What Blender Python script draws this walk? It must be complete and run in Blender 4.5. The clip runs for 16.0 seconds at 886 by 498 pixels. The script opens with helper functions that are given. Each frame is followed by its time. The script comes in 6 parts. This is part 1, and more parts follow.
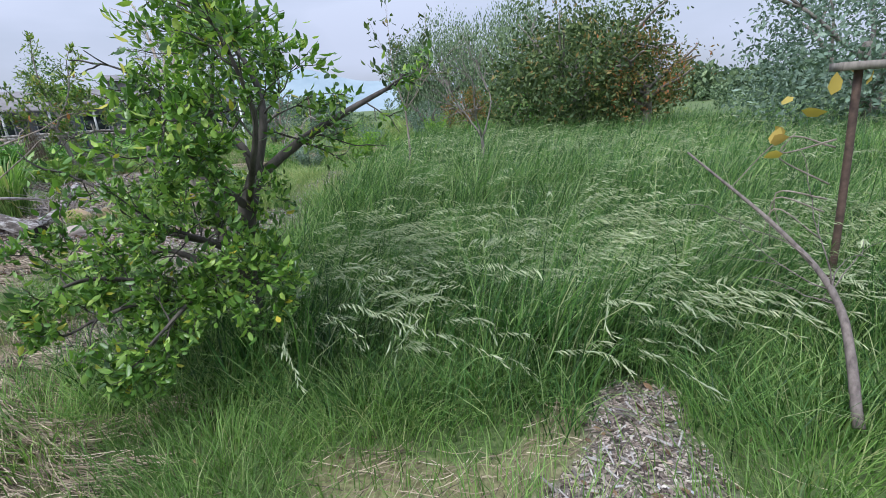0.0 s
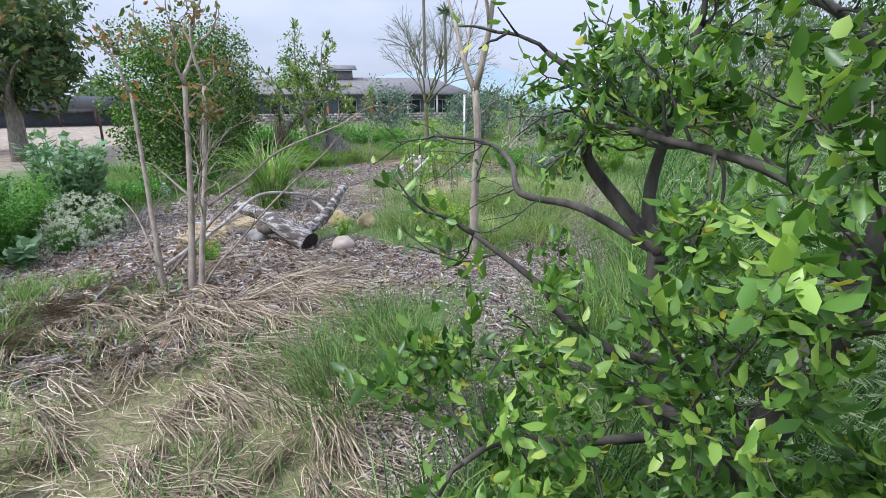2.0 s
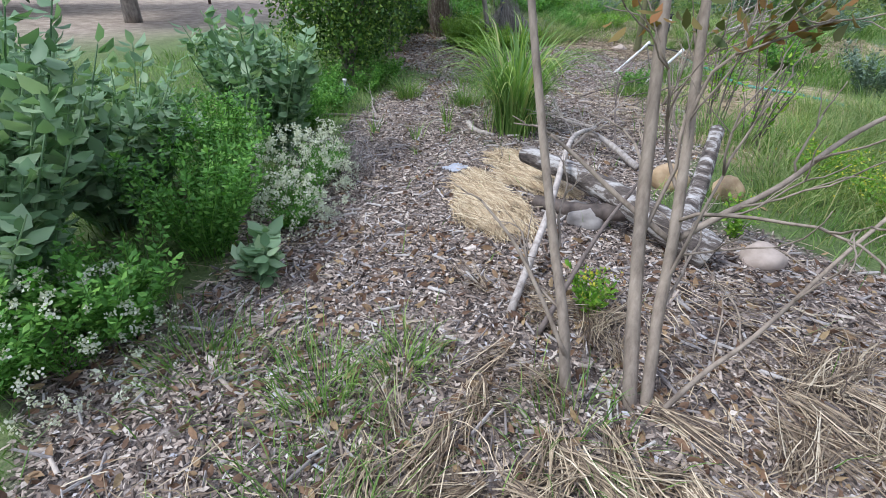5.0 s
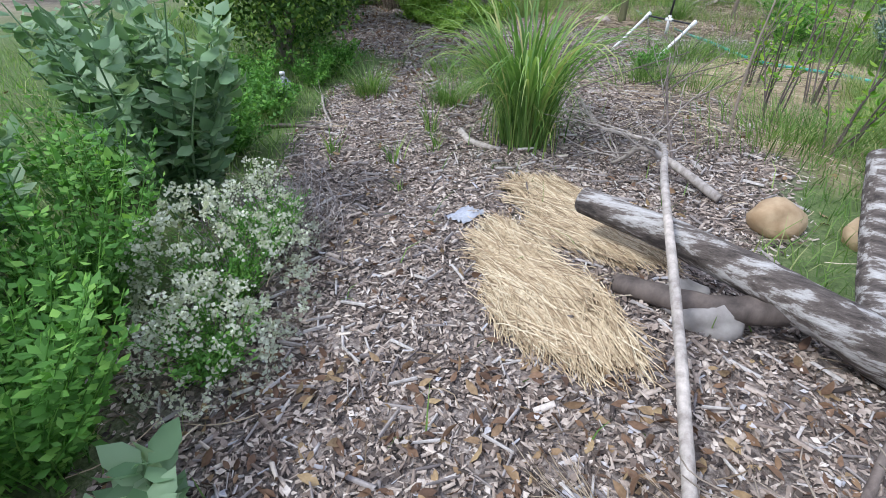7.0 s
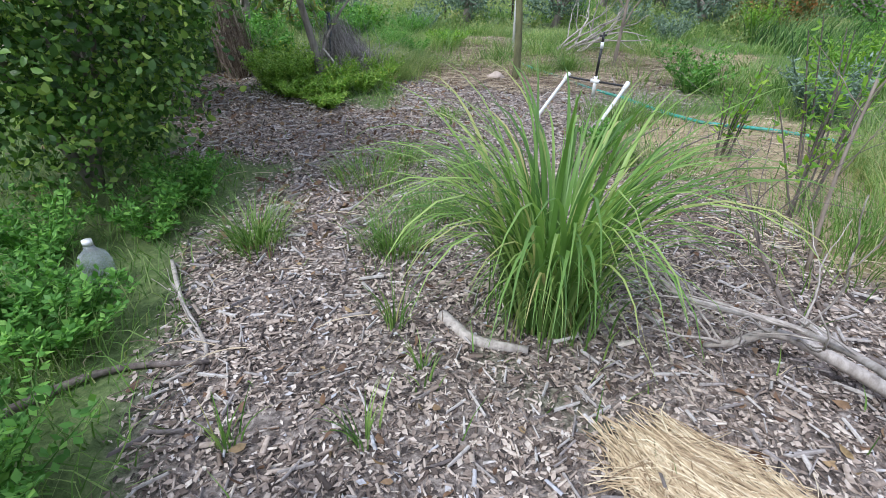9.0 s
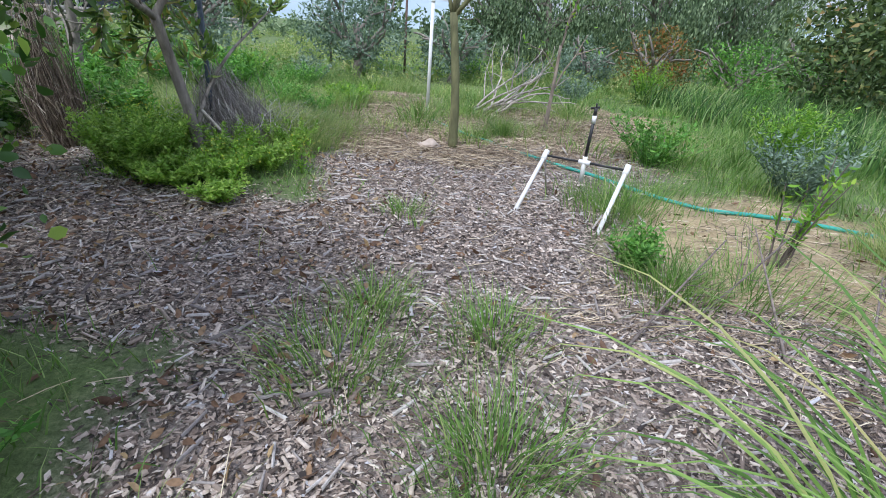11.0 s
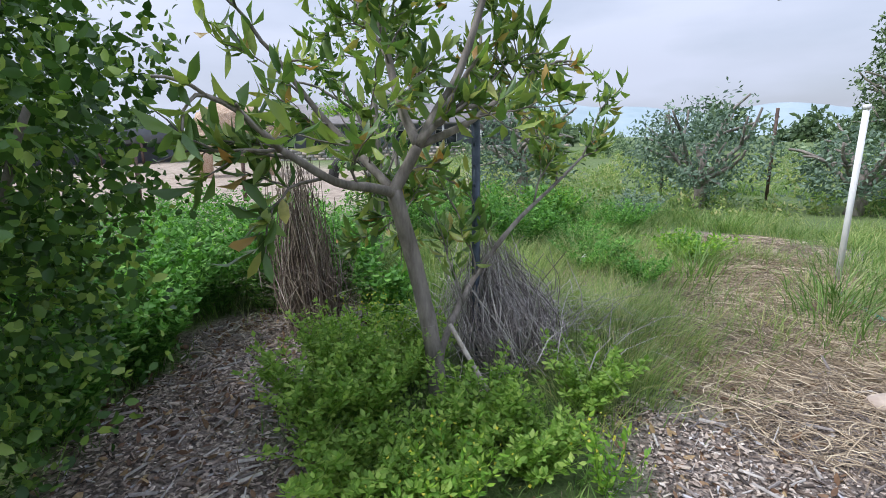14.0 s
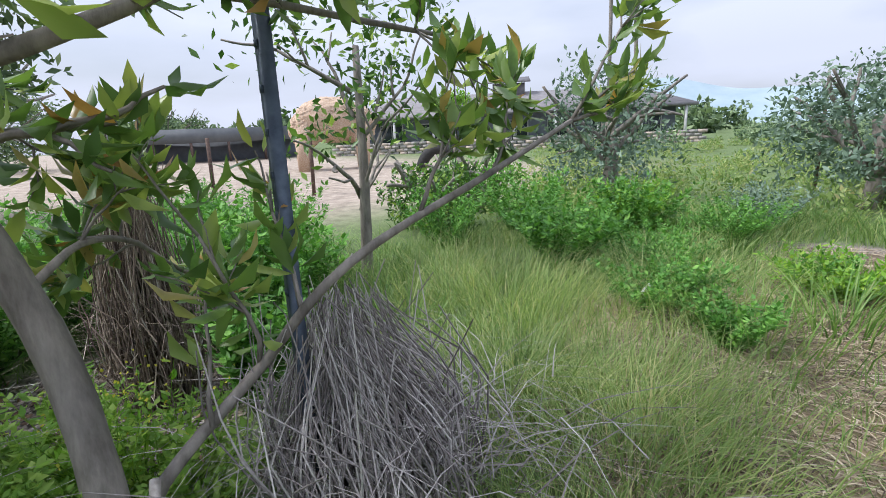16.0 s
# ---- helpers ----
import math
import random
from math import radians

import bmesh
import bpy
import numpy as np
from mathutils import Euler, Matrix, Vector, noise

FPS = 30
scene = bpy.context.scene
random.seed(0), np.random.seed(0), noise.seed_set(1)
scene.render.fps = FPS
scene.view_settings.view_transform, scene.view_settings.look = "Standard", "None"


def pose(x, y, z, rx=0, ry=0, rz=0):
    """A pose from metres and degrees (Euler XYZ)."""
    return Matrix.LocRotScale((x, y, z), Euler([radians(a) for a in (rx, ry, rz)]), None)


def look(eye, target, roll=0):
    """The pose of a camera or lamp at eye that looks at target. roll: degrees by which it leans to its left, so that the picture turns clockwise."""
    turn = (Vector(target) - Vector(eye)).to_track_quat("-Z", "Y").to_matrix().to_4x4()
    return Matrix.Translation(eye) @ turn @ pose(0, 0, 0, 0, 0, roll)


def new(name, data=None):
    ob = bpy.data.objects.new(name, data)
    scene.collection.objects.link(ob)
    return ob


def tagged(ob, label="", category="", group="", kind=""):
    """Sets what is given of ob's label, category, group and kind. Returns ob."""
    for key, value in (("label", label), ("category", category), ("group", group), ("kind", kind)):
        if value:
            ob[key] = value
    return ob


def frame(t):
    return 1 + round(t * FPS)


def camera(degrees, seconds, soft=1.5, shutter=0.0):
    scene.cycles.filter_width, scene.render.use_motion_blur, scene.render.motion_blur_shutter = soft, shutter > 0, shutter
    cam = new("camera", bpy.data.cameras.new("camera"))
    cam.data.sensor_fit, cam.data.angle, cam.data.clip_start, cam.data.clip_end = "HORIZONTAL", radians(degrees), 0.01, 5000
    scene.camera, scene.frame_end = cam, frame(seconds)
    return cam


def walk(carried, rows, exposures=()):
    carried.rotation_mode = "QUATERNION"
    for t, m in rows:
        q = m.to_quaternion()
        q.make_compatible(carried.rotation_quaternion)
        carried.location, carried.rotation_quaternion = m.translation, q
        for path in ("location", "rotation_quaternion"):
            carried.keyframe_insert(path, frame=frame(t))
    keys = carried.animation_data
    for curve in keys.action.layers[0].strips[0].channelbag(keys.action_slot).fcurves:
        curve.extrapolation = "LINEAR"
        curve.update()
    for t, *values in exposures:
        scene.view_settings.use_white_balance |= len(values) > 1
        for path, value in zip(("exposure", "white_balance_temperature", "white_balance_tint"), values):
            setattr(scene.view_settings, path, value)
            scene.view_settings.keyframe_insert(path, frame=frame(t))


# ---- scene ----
cam = camera(85.3, 16.0, 0.9)
PATH = [
    (0, (1.076, 0.724, 1.193), (0.73, 2.61, 0.622), -3.5),
    (0.5, (0.62, 0.96, 1.228), (-0.123, 2.728, 0.66), -3.1),
    (1, (0.055, 1.316, 1.17), (-1.019, 2.907, 0.609), -3.0),
    (1.5, (-0.472, 1.578, 1.223), (-1.711, 3.042, 0.653), -3.1),
    (2, (-1.082, 1.88, 1.315), (-2.018, 3.556, 0.754), -0.5),
    (2.5, (-1.529, 2.284, 1.248), (-2.133, 4.101, 0.673), -1.7),
    (3, (-1.941, 2.38, 1.366), (-2.412, 4.223, 0.749), 0.6),
    (3.5, (-2.585, 2.326, 1.352), (-3.122, 4.13, 0.676), 1.5),
    (4, (-3.194, 2.302, 1.332), (-4.068, 3.932, 0.571), 1.4),
    (4.5, (-3.756, 2.38, 1.431), (-4.829, 3.776, 0.484), 0.8),
    (4.7, (-3.988, 2.437, 1.453), (-5.053, 3.806, 0.456), 0.8),
    (6.8, (-5.276, 3.387, 1.314), (-6.172, 4.774, 0.185), 1.0),
    (7, (-5.406, 3.503, 1.295), (-6.249, 4.925, 0.171), 0.9),
    (7.5, (-5.79, 3.853, 1.321), (-6.565, 5.327, 0.213), -0.0),
    (8, (-6.197, 4.158, 1.328), (-6.871, 5.703, 0.252), -0.4),
    (8.5, (-6.479, 4.475, 1.359), (-6.978, 6.11, 0.322), 0.3),
    (9, (-6.74, 4.913, 1.336), (-7.116, 6.602, 0.334), 0.8),
    (9.2, (-6.842, 5.049, 1.361), (-7.186, 6.755, 0.375), 1.2),
    (11.3, (-7.808, 6.701, 1.263), (-7.682, 8.549, 0.511), 4.5),
    (11.5, (-7.874, 6.845, 1.313), (-7.776, 8.721, 0.626), 4.0),
    (12, (-8.004, 7.262, 1.375), (-8.087, 9.193, 0.859), 2.1),
    (12.5, (-8.116, 7.664, 1.467), (-8.498, 9.582, 1.05), 1.8),
    (13, (-8.229, 8.041, 1.462), (-8.889, 9.886, 1.062), 0.9),
    (13.5, (-8.325, 8.435, 1.459), (-9.225, 10.169, 1.03), -0.3),
    (14, (-8.328, 8.924, 1.447), (-9.423, 10.537, 1.002), -1.0),
    (14.5, (-8.353, 9.413, 1.389), (-9.584, 10.918, 0.92), -1.0),
    (15, (-8.38, 9.887, 1.361), (-9.725, 11.288, 0.884), -1.4),
    (15.5, (-8.357, 10.423, 1.313), (-9.81, 11.721, 0.865), -3.4),
    (16, (-8.406, 10.875, 1.265), (-9.876, 12.151, 0.808), -2.6),
]
walk(cam, [(t, look(eye, target, roll)) for t, eye, target, roll in PATH],
     exposures=[(0.0, 0.0, 5850, 11), (1.5, 0.2, 5850, 11), (3.5, -0.05, 5850, 11), (7.0, 0.0, 5850, 11), (11.5, 0.05, 5850, 11), (12.5, -0.24, 5850, 11), (14.0, 0.1, 6050, 11), (16.0, 0.25, 6150, 11)])

# ---- sky and sun: bright haze with thin cloud ----
SUN_UP, SUN_ROUND = 52, 215
world = bpy.data.worlds.new("sky")
scene.world = world
world.use_nodes = True
wn, wl = world.node_tree.nodes, world.node_tree.links
wn.clear()
sky = wn.new("ShaderNodeTexSky")
sky.sky_type, sky.sun_disc = "NISHITA", False
sky.sun_elevation, sky.sun_rotation = radians(SUN_UP), radians(SUN_ROUND)
sky.dust_density, sky.air_density = 3.0, 1.2
back = wn.new("ShaderNodeBackground")
back.inputs["Strength"].default_value = 0.10
cloud = wn.new("ShaderNodeBackground")
cloud.inputs["Color"].default_value = (0.80, 0.84, 0.98, 1)
# thin overcast is brighter overhead than at the horizon
high = wn.new("ShaderNodeSeparateXYZ")
dome = wn.new("ShaderNodeMapRange")
dome.inputs["From Min"].default_value, dome.inputs["From Max"].default_value = 0.12, 1.0
dome.inputs["To Min"].default_value, dome.inputs["To Max"].default_value = 0.84, 1.75
coord = wn.new("ShaderNodeTexCoord")
stretch = wn.new("ShaderNodeMapping")
stretch.inputs["Scale"].default_value = (1.2, 1.2, 4.0)
puffs = wn.new("ShaderNodeTexNoise")
puffs.inputs["Scale"].default_value, puffs.inputs["Detail"].default_value = 1.6, 5
cover = wn.new("ShaderNodeMapRange")
cover.inputs["From Min"].default_value, cover.inputs["From Max"].default_value = 0.33, 0.62
cover.inputs["To Min"].default_value, cover.inputs["To Max"].default_value = 0.55, 0.97
both = wn.new("ShaderNodeMixShader")
wout = wn.new("ShaderNodeOutputWorld")
wl.new(coord.outputs["Generated"], stretch.inputs["Vector"])
wl.new(coord.outputs["Generated"], high.inputs["Vector"])
wl.new(high.outputs["Z"], dome.inputs["Value"])
wl.new(dome.outputs["Result"], cloud.inputs["Strength"])
wl.new(stretch.outputs["Vector"], puffs.inputs["Vector"])
wl.new(puffs.outputs["Fac"], cover.inputs["Value"])
wl.new(cover.outputs["Result"], both.inputs["Fac"])
wl.new(sky.outputs["Color"], back.inputs["Color"])
wl.new(back.outputs["Background"], both.inputs[1])
wl.new(cloud.outputs["Background"], both.inputs[2])
wl.new(both.outputs["Shader"], wout.inputs["Surface"])

sun_data = bpy.data.lights.new("sun", "SUN")
sun_data.energy, sun_data.angle, sun_data.color = 3.0, radians(14), (1.0, 0.97, 0.91)
sun = new("sun", sun_data)
a = radians(SUN_ROUND)
up = radians(SUN_UP)
toward = Vector((math.sin(a) * math.cos(up), math.cos(a) * math.cos(up), math.sin(up)))
sun.matrix_world = look(toward * 60, (0, 0, 0))

# ---- materials ----
rng = np.random.default_rng(7)


def nodes(name):
    m = bpy.data.materials.new(name)
    m.use_nodes = True
    t = m.node_tree
    return m, t, t.nodes["Principled BSDF"], t.nodes["Material Output"]


def ramp(t, stops):
    r = t.nodes.new("ShaderNodeValToRGB")
    e = r.color_ramp.elements
    while len(e) < len(stops):
        e.new(0.5)
    for k, (at, c) in zip(e, stops):
        k.position, k.color = at, (*c, 1)
    return r


def noisy(t, scale, detail=4, rough=0.6, space="Object", stretch=(1, 1, 1)):
    c = t.nodes.new("ShaderNodeTexCoord")
    p = t.nodes.new("ShaderNodeMapping")
    p.inputs["Scale"].default_value = stretch
    n = t.nodes.new("ShaderNodeTexNoise")
    n.inputs["Scale"].default_value, n.inputs["Detail"].default_value = scale, detail
    n.inputs["Roughness"].default_value = rough
    t.links.new(c.outputs[space], p.inputs["Vector"])
    t.links.new(p.outputs["Vector"], n.inputs["Vector"])
    return n.outputs["Fac"]


def blend(t, fac, a, b, mode="MIX"):
    m = t.nodes.new("ShaderNodeMix")
    m.data_type, m.blend_type = "RGBA", mode
    if isinstance(fac, float):
        m.inputs[0].default_value = fac
    else:
        t.links.new(fac, m.inputs[0])
    for k, v in ((6, a), (7, b)):
        if isinstance(v, tuple):
            m.inputs[k].default_value = (*v, 1)
        else:
            t.links.new(v, m.inputs[k])
    return m.outputs[2]


def bump(t, bsdf, height, strength=0.4, distance=0.01):
    b = t.nodes.new("ShaderNodeBump")
    b.inputs["Strength"].default_value, b.inputs["Distance"].default_value = strength, distance
    t.links.new(height, b.inputs["Height"])
    t.links.new(b.outputs["Normal"], bsdf.inputs["Normal"])


def leafy(name, stops, rough=0.5, through_light=0.3, gloss=0.35, patch=1.2):
    """Leaves and blades: each piece has its own tone, some light comes through."""
    m, t, b, out = nodes(name)
    g = t.nodes.new("ShaderNodeNewGeometry")
    r = ramp(t, stops)
    own = t.nodes.new("ShaderNodeObjectInfo")
    add, wrap = t.nodes.new("ShaderNodeMath"), t.nodes.new("ShaderNodeMath")
    wrap.operation = "FRACT"
    t.links.new(g.outputs["Random Per Island"], add.inputs[0])
    t.links.new(own.outputs["Random"], add.inputs[1])
    t.links.new(add.outputs[0], wrap.inputs[0])
    t.links.new(wrap.outputs[0], r.inputs["Fac"])
    n = noisy(t, patch, 3)
    tone = ramp(t, [(0.3, (0.62, 0.66, 0.6)), (0.7, (1.15, 1.12, 1.0))])
    t.links.new(n, tone.inputs["Fac"])
    c = blend(t, 1.0, r.outputs["Color"], tone.outputs["Color"], "MULTIPLY")
    t.links.new(c, b.inputs["Base Color"])
    b.inputs["Roughness"].default_value = rough
    b.inputs["Specular IOR Level"].default_value = gloss
    tr = t.nodes.new("ShaderNodeBsdfTranslucent")
    t.links.new(blend(t, 1.0, c, (1.1, 1.2, 0.68), "MULTIPLY"), tr.inputs["Color"])
    mix = t.nodes.new("ShaderNodeMixShader")
    mix.inputs["Fac"].default_value = through_light
    t.links.new(b.outputs["BSDF"], mix.inputs[1])
    t.links.new(tr.outputs["BSDF"], mix.inputs[2])
    t.links.new(mix.outputs["Shader"], out.inputs["Surface"])
    return m


def woody(name, dark, light, scale=14, stretch=(1, 1, 0.25), rough=0.85, depth=0.6):
    m, t, b, out = nodes(name)
    n = noisy(t, scale, 6, 0.65, stretch=stretch)
    r = ramp(t, [(0.32, dark), (0.68, light)])
    t.links.new(n, r.inputs["Fac"])
    big = noisy(t, 2.3, 3)
    r2 = ramp(t, [(0.3, (0.7, 0.7, 0.7)), (0.7, (1.2, 1.17, 1.12))])
    t.links.new(big, r2.inputs["Fac"])
    t.links.new(blend(t, 1.0, r.outputs["Color"], r2.outputs["Color"], "MULTIPLY"), b.inputs["Base Color"])
    b.inputs["Roughness"].default_value = rough
    bump(t, b, n, depth, 0.008)
    return m


def bits(name, stops, rough=0.85):
    """Loose dry pieces, each with its own tone."""
    m, t, b, out = nodes(name)
    g = t.nodes.new("ShaderNodeNewGeometry")
    r = ramp(t, stops)
    t.links.new(g.outputs["Random Per Island"], r.inputs["Fac"])
    n = noisy(t, 60, 3, stretch=(1, 1, 1))
    r2 = ramp(t, [(0.3, (0.7, 0.68, 0.66)), (0.7, (1.15, 1.15, 1.15))])
    t.links.new(n, r2.inputs["Fac"])
    t.links.new(blend(t, 1.0, r.outputs["Color"], r2.outputs["Color"], "MULTIPLY"), b.inputs["Base Color"])
    b.inputs["Roughness"].default_value = rough
    return m


def solid(name, dark, light, scale=8, rough=0.6, metal=0.0, depth=0.15):
    m, t, b, out = nodes(name)
    n = noisy(t, scale, 5)
    r = ramp(t, [(0.3, dark), (0.7, light)])
    t.links.new(n, r.inputs["Fac"])
    t.links.new(r.outputs["Color"], b.inputs["Base Color"])
    b.inputs["Roughness"].default_value, b.inputs["Metallic"].default_value = rough, metal
    bump(t, b, n, depth, 0.01)
    return m


GRASS = leafy("meadow_grass", [(0, (0.089, 0.182, 0.041)), (0.5, (0.164, 0.308, 0.073)), (0.85, (0.278, 0.420, 0.130)), (1, (0.481, 0.504, 0.275))])
TALL = leafy("tall_grass", [(0, (0.022, 0.062, 0.018)), (0.4, (0.07, 0.175, 0.042)), (0.75, (0.18, 0.33, 0.085)), (0.94, (0.36, 0.50, 0.20)), (1, (0.52, 0.54, 0.34))], patch=1.6)
SEED = leafy("seed_heads", [(0, (0.36, 0.44, 0.28)), (1, (0.66, 0.70, 0.52))], rough=0.6)
STRAW = bits("straw", [(0, (0.07, 0.05, 0.038)), (0.35, (0.22, 0.165, 0.11)), (0.7, (0.43, 0.345, 0.235)), (0.92, (0.62, 0.52, 0.37)), (1, (0.74, 0.66, 0.50))], 0.75)
HAY = bits("pale_straw", [(0, (0.22, 0.15, 0.085)), (0.25, (0.40, 0.30, 0.18)), (0.65, (0.58, 0.465, 0.30)), (1, (0.72, 0.63, 0.45))], 0.7)
CHIPS = bits("wood_chips", [(0, (0.035, 0.028, 0.026)), (0.25, (0.16, 0.122, 0.10)), (0.55, (0.35, 0.285, 0.24)), (0.85, (0.54, 0.46, 0.395)), (0.95, (0.68, 0.61, 0.54)), (1, (0.46, 0.47, 0.52))])
DEADLEAF = bits("dead_leaves", [(0, (0.098, 0.056, 0.036)), (0.6, (0.225, 0.136, 0.081)), (1, (0.390, 0.288, 0.153))])
CITRUS = leafy("citrus_leaves", [(0, (0.05, 0.12, 0.022)), (0.5, (0.14, 0.285, 0.052)), (0.88, (0.34, 0.52, 0.11)), (0.97, (0.42, 0.56, 0.12)), (1, (0.75, 0.62, 0.09))], 0.38, 0.3, 0.5, 2.5)
MACA = leafy("leathery_leaves", [(0, (0.085, 0.17, 0.05)), (0.5, (0.20, 0.32, 0.085)), (0.9, (0.42, 0.50, 0.15)), (1, (0.52, 0.26, 0.10))], 0.38, 0.36, 0.5, 2)
DARKLEAF = leafy("evergreen_leaves", [(0, (0.034, 0.09, 0.02)), (0.55, (0.10, 0.215, 0.045)), (0.82, (0.22, 0.37, 0.075)), (1, (0.46, 0.60, 0.15))], 0.42, 0.25, 0.45, 1.6)
BLUELEAF = leafy("bluegreen_leaves", [(0, (0.15, 0.27, 0.15)), (0.6, (0.27, 0.42, 0.26)), (1, (0.44, 0.58, 0.40))], 0.5, 0.3)
WEED = leafy("weed_leaves", [(0, (0.076, 0.206, 0.036)), (0.6, (0.151, 0.367, 0.073)), (1, (0.302, 0.559, 0.127))], 0.55, 0.33)
LIME = leafy("fresh_green_leaves", [(0, (0.120, 0.288, 0.033)), (0.6, (0.240, 0.456, 0.055)), (1, (0.420, 0.600, 0.088))], 0.5, 0.4)
RUST = leafy("rusty_leaves", [(0, (0.076, 0.125, 0.036)), (0.5, (0.190, 0.188, 0.060)), (0.8, (0.342, 0.200, 0.072)), (1, (0.475, 0.163, 0.072))], 0.6, 0.3)
OLIVE = leafy("olive_leaves", [(0, (0.05, 0.085, 0.035)), (0.6, (0.11, 0.17, 0.07)), (0.92, (0.21, 0.28, 0.11)), (1, (0.36, 0.22, 0.09))], 0.6, 0.2, 0.3, 0.7)
# far foliage: aerial haze is mixed into these greyed, lifted greens
FARLEAF = leafy("haze_tinted_leaves", [(0, (0.075, 0.119, 0.075)), (0.6, (0.163, 0.237, 0.144)), (1, (0.300, 0.388, 0.225))], 0.7, 0.2, 0.2, 0.4)
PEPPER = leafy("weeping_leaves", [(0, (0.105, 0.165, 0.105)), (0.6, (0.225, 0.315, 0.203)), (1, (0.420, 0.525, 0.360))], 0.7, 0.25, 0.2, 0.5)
GREYLEAF = leafy("grey_leaves", [(0, (0.103, 0.162, 0.129)), (0.6, (0.196, 0.284, 0.230)), (1, (0.345, 0.446, 0.389))], 0.6, 0.2, 0.3, 0.8)
PETAL = leafy("white_petals", [(0, (0.62, 0.64, 0.60)), (1, (0.85, 0.86, 0.84))], 0.7, 0.3)
YELLOW = leafy("yellow_petals", [(0, (0.62, 0.56, 0.06)), (1, (0.80, 0.74, 0.14))], 0.7, 0.3)
BARK = woody("dark_bark", (0.035, 0.03, 0.028), (0.13, 0.115, 0.10))
GREYBARK = woody("grey_bark", (0.13, 0.115, 0.10), (0.33, 0.30, 0.27), 20)
PALEBARK = woody("pale_bark", (0.24, 0.20, 0.16), (0.48, 0.42, 0.36), 22)
SHRUBBARK = woody("tan_stems", (0.19, 0.155, 0.125), (0.42, 0.36, 0.30), 26)
GREENBARK = woody("green_bark", (0.095, 0.10, 0.05), (0.21, 0.215, 0.105), 14)
DEADWOOD = woody("weathered_wood", (0.26, 0.23, 0.21), (0.56, 0.52, 0.49), 30)
DARKSTICK = woody("dark_dead_twigs", (0.10, 0.08, 0.075), (0.26, 0.22, 0.20), 30)
REED = bits("dead_reeds", [(0, (0.158, 0.136, 0.133)), (0.5, (0.355, 0.324, 0.312)), (1, (0.604, 0.575, 0.547))])
PVC = solid("white_pipe", (0.70, 0.71, 0.72), (0.84, 0.84, 0.83), 9, 0.4, 0, 0.05)
BLACKPIPE = solid("black_pipe", (0.012, 0.012, 0.014), (0.03, 0.03, 0.034), 12, 0.45)
HOSE = solid("teal_hose", (0.03, 0.26, 0.22), (0.06, 0.42, 0.34), 14, 0.4)
STAKE = solid("blue_grey_steel", (0.055, 0.075, 0.11), (0.12, 0.15, 0.20), 22, 0.5, 0.35)
RUSTSTEEL = solid("rusty_steel", (0.06, 0.04, 0.035), (0.17, 0.11, 0.085), 18, 0.7, 0.3)
STONE = solid("pale_stone", (0.36, 0.29, 0.24), (0.58, 0.49, 0.42), 9, 0.85, 0, 0.5)
GREYSTONE = solid("grey_stone", (0.22, 0.20, 0.19), (0.40, 0.38, 0.36), 9, 0.85, 0, 0.5)
SANDSTONE = solid("orange_sandstone", (0.33, 0.22, 0.12), (0.54, 0.41, 0.26), 10, 0.85, 0, 0.5)
ROOF = solid("grey_roof", (0.16, 0.15, 0.155), (0.25, 0.235, 0.24), 3, 0.85)
WALLPAINT = solid("dark_blue_wall", (0.12, 0.135, 0.17), (0.19, 0.205, 0.24), 2, 0.8)
SHADE = solid("dark_shade_cloth", (0.09, 0.10, 0.11), (0.18, 0.19, 0.20), 0.6, 0.9)
WICKER = solid("woven_wicker", (0.40, 0.24, 0.14), (0.66, 0.54, 0.43), 26, 0.9, 0, 0.9)
RUBBER = solid("black_rubber", (0.012, 0.012, 0.013), (0.035, 0.034, 0.034), 10, 0.75)
GLASSY = solid("dark_glass", (0.03, 0.04, 0.05), (0.06, 0.07, 0.08), 2, 0.12)
TRIM = solid("pale_trim", (0.50, 0.50, 0.50), (0.66, 0.65, 0.64), 4, 0.7)
# blue-grey base colour stands in for distance haze
HILL = solid("haze_tinted_hillside", (0.25, 0.33, 0.38), (0.36, 0.44, 0.48), 0.02, 0.95)
CHAR = woody("charred_wood", (0.012, 0.011, 0.011), (0.06, 0.055, 0.05), 40)
LOGBARK, lt, lb, lo = nodes("flaking_log_bark")
ln = noisy(lt, 15, 7, 0.75, stretch=(0.25, 1.2, 1.2))
lr = ramp(lt, [(0.36, (0.045, 0.037, 0.033)), (0.50, (0.15, 0.125, 0.11)), (0.55, (0.40, 0.38, 0.36)), (0.70, (0.66, 0.65, 0.64))])
lt.links.new(ln, lr.inputs["Fac"])
lt.links.new(lr.outputs["Color"], lb.inputs["Base Color"])
lb.inputs["Roughness"].default_value = 0.9
bump(lt, lb, ln, 0.8, 0.02)
JUG, jt, jb, jo = nodes("clear_plastic")
jb.inputs["Base Color"].default_value = (0.80, 0.86, 0.88, 1)
jb.inputs["Transmission Weight"].default_value, jb.inputs["Roughness"].default_value = 0.75, 0.18
jb.inputs["IOR"].default_value = 1.3
WRAP = solid("torn_foil_wrapper", (0.42, 0.44, 0.50), (0.66, 0.68, 0.74), 30, 0.35, 0.3)


# ---- lie of the land ----
def smooth(a, b, v):
    s = np.clip((v - a) / (b - a), 0, 1)
    return s * s * (3 - 2 * s)


